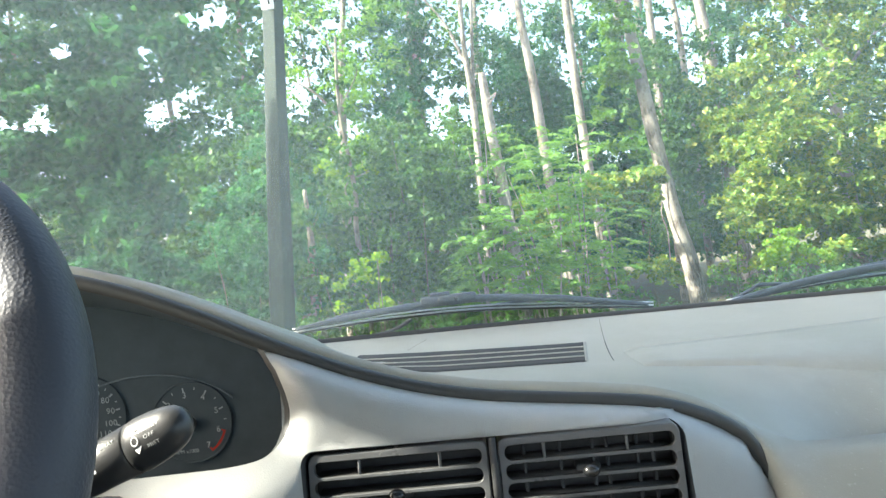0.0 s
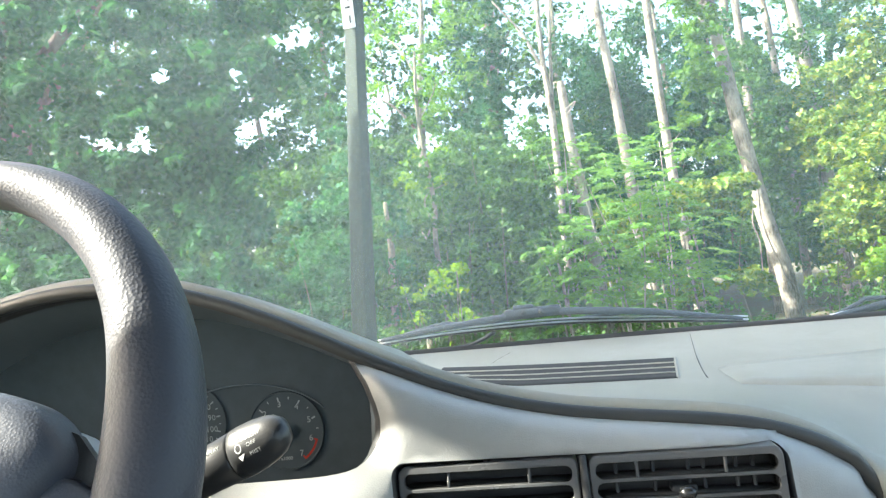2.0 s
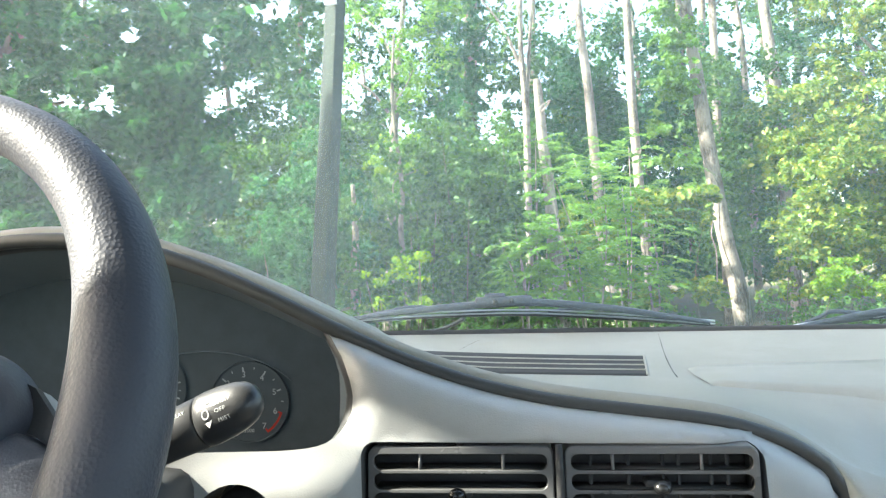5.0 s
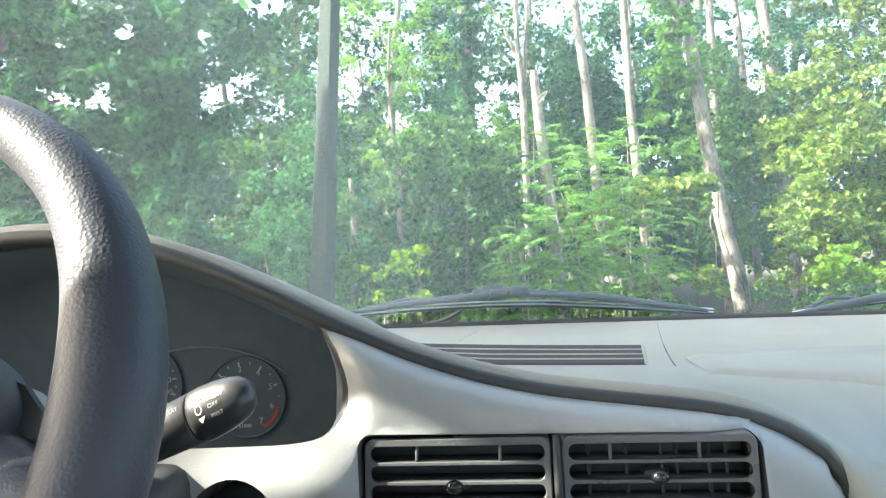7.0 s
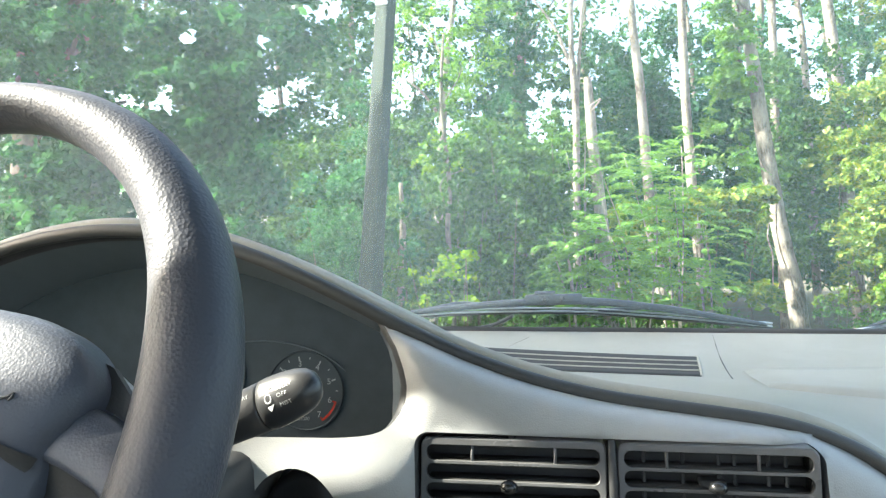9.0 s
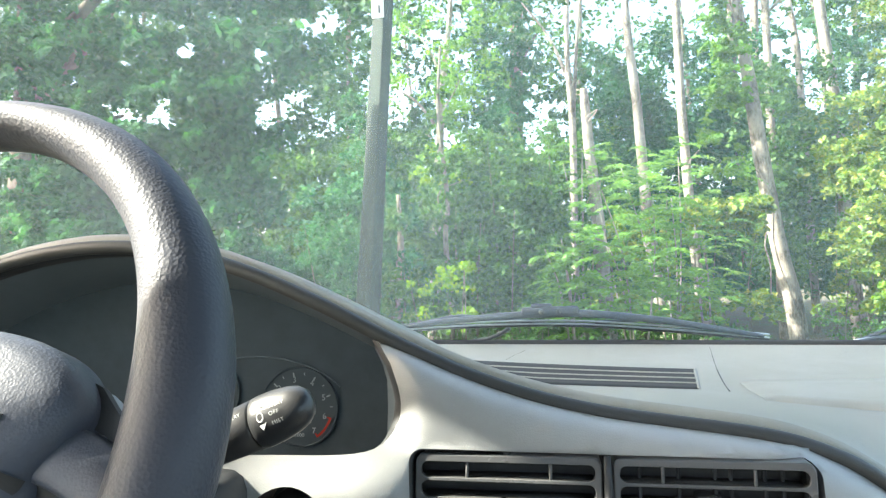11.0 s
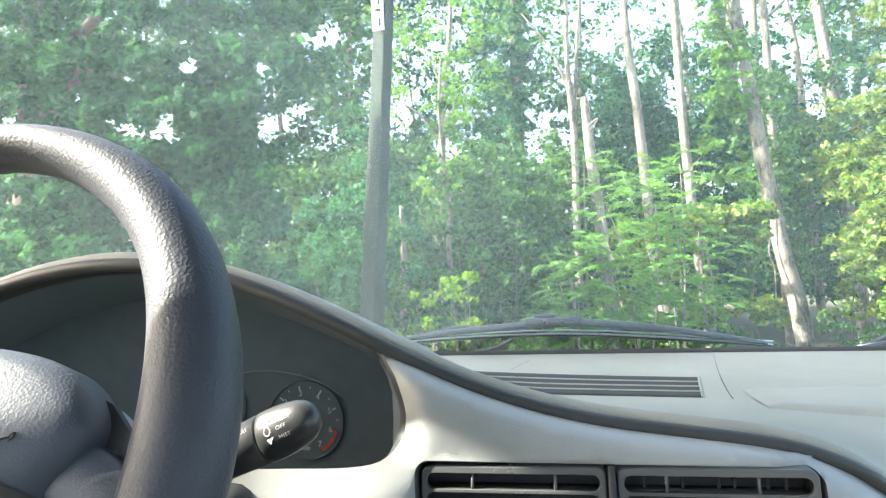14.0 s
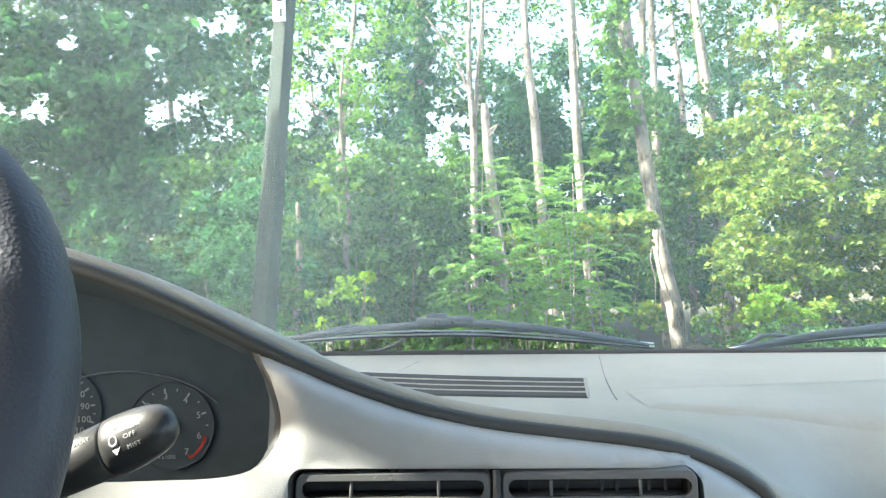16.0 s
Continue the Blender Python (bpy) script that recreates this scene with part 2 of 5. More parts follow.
def tube_mesh(points, radii, sides=10, squash=1.0, wobble=0.0):
    """A tapered tube through points; squash flattens it in height."""
    pts = [Vector(p) for p in points]
    loops = []
    for k, p in enumerate(pts):
        d = (pts[min(k + 1, len(pts) - 1)] - pts[max(k - 1, 0)]).normalized()
        side = d.cross(Vector((0, 1, 0)) if abs(d.y) < 0.9 else Vector((0, 0, 1))).normalized()
        up = side.cross(d).normalized()
        r = radii[k] if hasattr(radii, "__len__") else radii
        ring = []
        for s in range(sides):
            a = 2 * math.pi * s / sides
            rr = r * (1 + (wobble * noise.noise(p * 3 + Vector((math.cos(a), math.sin(a), 0)) * 2) if wobble else 0))
            ring.append(p + side * rr * math.cos(a) + up * rr * squash * math.sin(a))
        loops.append(ring)
    return loft(loops, True, (True, True))


def smooth_path(points, steps):
    """A Catmull-Rom line through points."""
    P = [Vector(p) for p in points]
    P = [2 * P[0] - P[1]] + P + [2 * P[-1] - P[-2]]
    out = []
    for k in range(1, len(P) - 2):
        for s in range(steps):
            t = s / steps
            a, b, c, d = P[k - 1], P[k], P[k + 1], P[k + 2]
            out.append(0.5 * ((2 * b) + (c - a) * t + (2 * a - 5 * b + 4 * c - d) * t * t + (3 * b - a - 3 * c + d) * t ** 3))
    out.append(P[-2])
    return out


def table(rows):
    xs, ys = zip(*rows)
    return lambda x: float(np.interp(x, xs, ys))


def smoothed(rows, width=0.012):
    f = table(rows)
    return lambda x: sum(f(x + width * k) * w for k, w in ((-2, 1), (-1, 2), (0, 3), (1, 2), (2, 1))) / 9


def box_bm(size, bevel=0.0, at=(0, 0, 0), segments=2):
    bm = bmesh.new()
    bmesh.ops.create_cube(bm, size=1.0)
    bmesh.ops.scale(bm, vec=size, verts=bm.verts)
    if bevel:
        bmesh.ops.bevel(bm, geom=bm.edges[:] + bm.verts[:], offset=bevel, segments=segments, profile=0.6, affect="EDGES")
    bmesh.ops.translate(bm, vec=at, verts=bm.verts)
    return bm


def rounded_rect(x0, x1, z0, z1, r, n=5):
    pts = []
    for cx, cz, a0 in ((x1 - r, z1 - r, 0), (x0 + r, z1 - r, 90), (x0 + r, z0 + r, 180), (x1 - r, z0 + r, 270)):
        for k in range(n + 1):
            a = radians(a0 + 90 * k / n)
            pts.append((cx + r * math.cos(a), cz + r * math.sin(a)))
    return pts


def text_part(body, size, m, mat, parent, name="lettering", label="", depth=0.0002, spread=1.0):
    cu = bpy.data.curves.new(name, "FONT")
    cu.body, cu.size, cu.extrude, cu.align_x, cu.align_y = body, size, depth, "CENTER", "CENTER"
    cu.space_character = spread
    tmp = bpy.data.objects.new(name, cu)
    scene.collection.objects.link(tmp)
    bpy.context.view_layer.update()
    me = bpy.data.meshes.new_from_object(tmp.evaluated_get(bpy.context.evaluated_depsgraph_get()))
    bpy.data.objects.remove(tmp)
    me.materials.clear()
    me.materials.append(mat)
    ob = new(name, me)
    ob.parent = parent
    ob.matrix_basis = m
    if label:
        tagged(ob, label)
    return ob


def inside(p, poly):
    x, y = p
    hit = False
    for (x0, y0), (x1, y1) in zip(poly, poly[1:] + poly[:1]):
        if (y0 > y) != (y1 > y) and x < (x1 - x0) * (y - y0) / (y1 - y0) + x0:
            hit = not hit
    return hit


def off_line(q, line):
    """Distance of a point from a line of points."""
    best = 9.0
    for a, b in zip(line, line[1:]):
        ab = b - a
        s = min(1.0, max(0.0, (q - a).dot(ab) / max(ab.length_squared, 1e-12)))
        best = min(best, (a + ab * s - q).length)
    return best


def sheet_with_holes(outer, holes, step, lift, extra=()):
    """A sheet over the (x, z) outline, with holes, each point carried to y = lift(x, z)."""
    verts, edges = [], []
    for loop in [outer] + holes:
        s = len(verts)
        verts += [Vector(p) for p in loop]
        edges += [(s + k, s + (k + 1) % len(loop)) for k in range(len(loop))]
    xs, zs = [p[0] for p in outer], [p[1] for p in outer]
    more = [Vector(p) for p in extra if inside(p, outer) and not any(inside(p, h) for h in holes)]
    verts += more
    rim = [Vector(p) for lp in [outer] + holes for p in lp] + more
    x = min(xs) + step / 2
    row = 0
    while x < max(xs):
        z = min(zs) + step * (0.25 + 0.5 * (row % 2))
        while z < max(zs):
            if inside((x, z), outer) and not any(inside((x, z), h) for h in holes):
                if min((Vector((x, z)) - q).length_squared for q in rim) > (step * 0.5) ** 2:
                    verts.append(Vector((x, z)))
            z += step
        x += step
        row += 1
    v2, _, f2, *_ = geometry.delaunay_2d_cdt(verts, edges, [], 0, 1e-6)
    faces = []
    for f in f2:
        c = sum((v2[k] for k in f), Vector((0, 0))) / len(f)
        if inside(c, outer) and not any(inside(c, h) for h in holes):
            faces.append(tuple(f))
    return [(v.x, lift(v.x, v.y), v.y) for v in v2], faces


# ---- the car: shell that closes the place ----
def glass_y(x, z):
    return 0.535 - (z - 0.93) * 0.88 - 0.16 * (x / 0.7) ** 2


def car_shell():
    car = thing("car_body", "dark painted car body shell with grey cloth headliner, parked", "car", kind="structure")
    # roof with headliner, unseen; its height set by where the sun should reach
    part("roof", box_bm((1.42, 1.70, 0.03), 0.012, (0, -0.81, 1.537)), CLOTH, car)
    part("floor_pan", box_bm((1.4, 2.6, 0.03), 0.01, (0, -0.6, 0.28)), CLOTH, car)
    for s in (-1, 1):
        part("door_panel", box_bm((0.07, 1.9, 0.64), 0.02, (s * 0.72, -0.75, 0.61)), CLOTH, car)
        v, f = tube_mesh(smooth_path([(s * 0.80, 0.36, 0.88), (s * 0.79, 0.21, 1.06), (s * 0.78, 0.092, 1.22), (s * 0.77, -0.027, 1.385), (s * 0.755, -0.127, 1.52)], 4), 0.034, 10)
        obj("windscreen_pillar", v, f, CAVITY, car)
        # unseen pillar, its edge shaped to cast the shade line across wheel and hub
        edge = [(-0.374, 0.90), (-0.273, 1.33), (-0.249, 1.44), (-0.240, 1.52), (-0.41, 1.52), (-0.43, 1.30), (-0.51, 0.90)]
        v, f = loft([[(s * (0.722 + dx), y, z) for y, z in edge] for dx in (-0.012, 0.0, 0.03)], True, (True, True))
        obj("shading_pillar", v, f, CLOTH, car, smooth=False)
        # unseen rail, added to trim the sunlight through the side window
        v, f = tube_mesh([(s * 0.71, -0.08, 1.510), (s * 0.71, -0.4, 1.522), (s * 0.71, -1.0, 1.522), (s * 0.70, -1.6, 1.512)], 0.02, 10)
        obj("shading_roof_rail", v, f, CLOTH, car)
    # unseen wall, made tall to hold back sky light from the rear
    part("rear_blocking_wall", box_bm((1.4, 0.05, 1.02), 0.02, (0, -1.75, 0.79)), CLOTH, car)
    # bonnet and cowl ahead of the glass
    loops = []
    for y, z in ((0.60, 0.90), (0.75, 0.87), (1.0, 0.84), (1.3, 0.80), (1.55, 0.74), (1.68, 0.66), (1.70, 0.45)):
        loops.append([(x, y - 0.14 * (x / 0.7) ** 2, z - 0.05 * abs(x / 0.7) ** 3) for x in np.linspace(-0.78, 0.78, 25)])
    v, f = loft(loops, False)
    obj("bonnet", v, f, PAINT, car)
    return car


car_shell()


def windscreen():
    ob = thing("window_1", "slightly dusty curved windscreen glass with painted-in haze over the dashboard", "windscreen", kind="structure")
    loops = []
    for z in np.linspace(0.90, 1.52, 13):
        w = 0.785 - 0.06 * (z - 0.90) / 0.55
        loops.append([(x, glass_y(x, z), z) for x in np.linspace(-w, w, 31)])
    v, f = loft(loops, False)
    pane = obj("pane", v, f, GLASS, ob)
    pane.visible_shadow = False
    # black rubber seal along the foot of the glass
    loops = []
    for x in np.linspace(-0.70, 0.70, 41):
        y = dash_end(x)
        z = dash_end_z(x)
        loops.append([(x, y - 0.003, z - 0.012), (x, y - 0.002, z + 0.0025), (x, y + 0.008, z + 0.005), (x, y + 0.045, z - 0.004), (x, y + 0.045, z - 0.03)])
    v, f = loft(loops, False)
    obj("seal", v, f, RUBBER, ob, "black rubber windscreen seal")
    return ob


# ---- dashboard ----
# height of the padded brow along the car's width, and the groove under it
BROW = [(-0.75, 0.92), (-0.68, 0.975), (-0.62, 1.022), (-0.55, 1.062), (-0.5, 1.082), (-0.45, 1.094), (-0.4, 1.0995), (-0.35, 1.0975), (-0.3, 1.088), (-0.25, 1.070),
        (-0.2, 1.046), (-0.15, 1.019), (-0.1, 0.995), (-0.05, 0.977), (0, 0.965), (0.05, 0.958), (0.1, 0.951), (0.13, 0.945), (0.15, 0.937),
        (0.17, 0.928), (0.185, 0.918), (0.2, 0.902), (0.215, 0.893), (0.25, 0.892), (0.75, 0.892)]
brow = smoothed(BROW)
EDGE_Y = 0.03
VENT_TILT = 0.020


def dash_end(x):
    return 0.49 - 0.15 * (x / 0.7) ** 2


def dash_end_z(x):
    return 0.9475 - 0.022 * x + 0.017 * (x / 0.7) ** 2


rise = table([(0.03, 1.0), (0.045, 0.93), (0.06, 0.82), (0.10, 0.52), (0.14, 0.27), (0.18, 0.11), (0.22, 0.03), (0.26, 0.0)])
rise_hood = table([(0.03, 1.0), (0.06, 0.97), (0.10, 0.88), (0.14, 0.74), (0.2, 0.45), (0.3, 0.1), (0.36, 0.0)])
flat = table([(0.03, 0.925), (0.26, 0.925), (0.34, 0.930), (0.42, 0.938), (0.49, 0.9475)])


def pad_z(x, y):
    """Height of the dashboard's top."""
    end, end_z = dash_end(x), dash_end_z(x)
    k = (y - EDGE_Y) / (end - EDGE_Y)
    yy = EDGE_Y + k * 0.46
    z = flat(yy) + (end_z - 0.9475) * k * k + (rise(y) + (rise_hood(y) - rise(y)) * min(1, max(0, (-0.05 - x) / 0.09))) * (brow(x) - 0.925)
    # before the passenger the top rolls over and falls away early
    side = min(1, max(0, (x - 0.215) / 0.11))
    return z - 3.4 * side * side * (3 - 2 * side) * max(0.0, 0.205 - y) ** 2


def dashboard():
    dash = thing("dashboard", "grey moulded car dashboard with a sweeping padded brow", "dashboard")
    xs = np.r_[np.linspace(-0.70, -0.22, 49), np.linspace(-0.21, 0.26, 95), np.linspace(0.27, 0.70, 40)]
    ys = [0.49, 0.46, 0.42, 0.38, 0.34, 0.30, 0.26, 0.23, 0.20, 0.18, 0.16, 0.14, 0.12, 0.10, 0.085, 0.07, 0.06, 0.05, 0.042, 0.036]
    loops = []
    for x in xs:
        end = dash_end(x)
        line = []
        for y in ys:
            yy = EDGE_Y + (y - EDGE_Y) * (end - EDGE_Y) / 0.46
            line.append(Vector((x, yy, pad_z(x, yy))))
        b = brow(x)
        s = min(1, max(0, (x - 0.188) / 0.03))
        s = s * s * (3 - 2 * s)
        roll = [(0.030, b), (0.0265, b - 0.003), (0.025, b - 0.0065), (0.026, b - 0.010), (0.030, b - 0.0125), (0.036, b - 0.013), (0.05, b - 0.013)]
        fall = [(0.030, b), (0.018, b - 0.010), (0.006, b - 0.021), (-0.006, b - 0.038), (-0.016, b - 0.062), (-0.024, b - 0.10), (-0.03, b - 0.2)]
        line += [Vector((x, p[0] * (1 - s) + q[0] * s, p[1] * (1 - s) + q[1] * s)) for p, q in zip(roll, fall)]
        loops.append(line)
    v, f = loft(loops, False)
    obj("top_pad", v, f, PAD, dash, "grey vinyl dashboard top with dust specks")

    # fascia facing the seats
    groove = [(-0.70, brow(-0.70) - 0.012)]
    groove = [(x, brow(x) - 0.0105) for x in np.arange(-0.70, 0.181, 0.005)] + [(0.186, 0.9055), (0.190, 0.900), (0.199, 0.884), (0.207, 0.866), (0.213, 0.845), (0.217, 0.81), (0.219, 0.76), (0.22, 0.70)]
    outer = groove + [(x, 0.70) for x in np.arange(0.18, -0.71, -0.04)]
    line = [Vector(p) for p in groove]
    cheek = [Vector(p) for p in ((-0.157, 1.006), (-0.148, 0.994), (-0.1425, 0.978), (-0.1405, 0.966), (-0.142, 0.954))]
    deep = table([(0.0, 0.032), (0.002, 0.018), (0.0045, 0.004), (0.009, -0.005), (0.015, -0.009), (0.03, -0.010)])

    def lift(x, z):
        q = Vector((x, z))
        d = off_line(q, [p for p in line if abs(p.x - x) < 0.05] if x < 0.14 else line[160:])
        y = deep(d)
        if x > 0.133:
            y += 0.45 * max(0, x - 0.133)
        if z < 0.9385 - VENT_TILT * (x + 0.13):
            out = min(1, max(0, (abs(x) - 0.10) / 0.05))
            y = min(y, -0.007 + 0.05 * out * out)
        y -= 0.12 * max(0, 0.93 - z)
        if x > -0.18:
            g = max(0.0, 1 - off_line(q, cheek) / 0.022)
            y += 0.014 * g * g
        near = 1 / (1 + math.exp((x + 0.135) / 0.012))
        y -= near * 0.016 * math.exp(-(((z - 0.908) / 0.028) ** 2))
        return y

    # dark strip added along the groove in place of the brow's own shade
    shade_path = [(x, 0.0212, brow(x) - 0.0108) for x in np.arange(-0.68, 0.176, 0.006)] + [(0.183, 0.0240, 0.9065), (0.192, 0.0245, 0.893), (0.2005, 0.0245, 0.877), (0.2075, 0.024, 0.857), (0.213, 0.022, 0.83), (0.216, 0.02, 0.78), (0.217, 0.018, 0.72)]
    vv, ff = tube_mesh(shade_path, 0.0056, 12)
    obj("brow_shade_strip", vv, ff, BROW_SHADE, dash, "dark strip standing for the shade under the brow")
    # opening of the instrument hood
    opening = []
    for x in np.arange(-0.60, -0.164, 0.0075):
        opening.append((x, brow(x) - 0.0117))
    opening += [(-0.157, 1.006), (-0.148, 0.994), (-0.1425, 0.978), (-0.1405, 0.966), (-0.142, 0.954), (-0.147, 0.945), (-0.156, 0.9385), (-0.17, 0.9355), (-0.19, 0.9345)]
    opening += [(x, 0.9345) for x in np.arange(-0.21, -0.57, -0.02)] + [(-0.59, 0.937), (-0.605, 0.95), (-0.612, 0.975), (-0.61, 0.99)]
    opening = [(p.x, p.y) for p in smooth_path([(a, b, 0) for a, b in opening], 2)]
    vents = [(x, z - VENT_TILT * (x + 0.13) - (0.004 * max(0.0, (x - 0.085) / 0.045) if z > 0.9 else 0.0)) for x, z in rounded_rect(-0.1325, 0.1325, 0.861, 0.938, 0.009)]
    lock = [(-0.216 + 0.032 * math.cos(radians(a)), 0.883 + 0.033 * math.sin(radians(a))) for a in range(0, 360, 12)]
    rows = []
    for k in range(1, len(groove) - 1):
        t = (Vector(groove[k + 1]) - Vector(groove[k - 1])).normalized()
        rows += [(groove[k][0] + t.y * d, groove[k][1] - t.x * d) for d in ((0.002, 0.0045, 0.009) if groove[k][0] > -0.15 else (0.0015,))]
    v, f = sheet_with_holes(outer, [opening, vents, lock], 0.008, lift, rows)
    obj("fascia", v, f, FASCIA, dash, "beige-grey plastic fascia below the brow")

    def lip(name, hole, steps, mat, label="", drop=0.0):
        """The edge of an opening: steps of (inwards, back) from the fascia."""
        c = Vector((sum(p[0] for p in hole) / len(hole), sum(p[1] for p in hole) / len(hole)))
        loops = []
        for inset, back in steps:
            ring = []
            for k, p in enumerate(hole):
                a, b = Vector(hole[k - 1]), Vector(hole[(k + 1) % len(hole)])
                t = (b - a).normalized()
                nrm = Vector((-t.y, t.x))
                if nrm.dot(c - Vector(p)) < 0 and abs(nrm.dot((c - Vector(p)).normalized())) > 0.05:
                    nrm = -nrm
                q = Vector(p) + nrm * inset
                if drop:
                    sill = min(1, max(0, (nrm.y - 0.05) / 0.7)) * min(1, max(0, (0.968 - p[1]) / 0.02))
                    q = q.lerp(Vector((q.x, p[1] - drop * back)), sill)
                ring.append((q.x, lift(p[0], p[1]) + back, q.y))
            loops.append(ring)
        vv, ff = loft(loops, True)
        return obj(name, vv, ff, mat, dash, label)

    # lip coloured dark in place of the shade where the fascia rolls in
    lip("hood_lip", opening, [(0, 0), (0.0016, 0.0006), (0.004, 0.003), (0.006, 0.007), (0.007, 0.013)], DARK, "", 0.45)
    lip("cluster_surround", opening, [(0.007, 0.0125), (0.012, 0.03), (0.026, 0.07), (0.045, 0.14)], CAVITY, "dark matt plastic surround inside the hood", 0.45)
    lip("vent_surround", vents, [(0, 0), (0.001, 0.001), (0.002, 0.004), (0.003, 0.03)], DARK)
    part("vent_well", box_bm((0.268, 0.006, 0.088), 0.002, (0, 0.028, 0.879)), RUBBER, dash)
    lip("lock_surround", lock, [(0, 0), (0.001, 0.002), (0.002, 0.006), (0.004, 0.035)], DARK)

    # raised lid of the passenger airbag
    loops = []
    for x in np.linspace(0.165, 0.60, 30):
        back = min(0.285, dash_end(x) - 0.10)
        front = 0.205 - 0.25 * (x - 0.165) if x < 0.40 else 0.146
        lift_z = 0.004 * min(1, (x - 0.165) / 0.02 + 0.25)
        line = [Vector((x, back + 0.004, pad_z(x, back) - 0.002))]
        line += [Vector((x, y, pad_z(x, y) + lift_z)) for y in np.linspace(back, front, 7)]
        line += [Vector((x, front - 0.006, pad_z(x, front - 0.006) - 0.002))]
        loops.append(line)
    vv, ff = loft(loops, False)
    obj("airbag_lid", vv, ff, PAD, dash, "slightly raised grey airbag lid")
    # seams in the top
    for pts in ([(0.146, 0.252), (0.150, 0.29), (0.160, 0.36), (0.172, 0.43), (0.178, 0.465)], [(-0.105, 0.33), (-0.098, 0.38), (-0.085, 0.42), (-0.066, 0.455)]):
        path = smooth_path([(x, y, pad_z(x, y) - 0.0002) for x, y in pts], 6)
        vv, ff = tube_mesh(path, [0.0006] * (len(path) // 2) + [0.0004] * (len(path) - len(path) // 2), 6)
        obj("seam", vv, ff, DARK, dash)
    return dash, lift


dash, lift = dashboard()
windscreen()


def defroster_grille():
    g = thing("defroster_grille", "black slotted defroster grille in the dashboard top", "vent")

    def edge_y(x, k):
        return (0.262 - 0.17 * (x - 0.12)) * (1 - k) + (0.352 - 0.17 * (x - 0.135)) * k

    xs = np.linspace(-0.17, 0.118, 30)
    rows = []
    for k in (0.0, 0.002, 0.1, 0.2, 0.3, 0.4, 0.5, 0.6, 0.7, 0.8, 0.9, 0.998, 1.0):
        rows.append([(x + 0.016 * k, edge_y(x, k), pad_z(x + 0.016 * k, edge_y(x, k)) + (0.0008 if 0 < k < 1 else -0.001)) for x in xs])
    v, f = loft(rows, False)
    obj("tray", v, f, RUBBER, g)
    for k in (0.25, 0.5, 0.75):
        a, b = k - 0.010, k + 0.010
        rows = []
        for kk, up in ((a, 0.0), (a, 0.0016), (b, 0.0016), (b, 0.0)):
            rows.append([(x + 0.016 * k, edge_y(x, kk), pad_z(x + 0.016 * k, edge_y(x, kk)) + up * 1.25) for x in xs])
        v, f = loft(rows, False)
        obj("slat", v, f, PAD, g)
    rows = []
    for k in (0.0, 1.0):
        rows.append([(0.1185 + 0.016 * k + dx, edge_y(0.1185, k), pad_z(0.12, edge_y(0.12, k)) + up) for dx, up in ((-0.002, 0), (-0.001, 0.0016), (0.0005, 0.0016), (0.002, 0))])
    v, f = loft(rows, False)
    obj("end_cap", v, f, PAD, g)
    return g


defroster_grille()


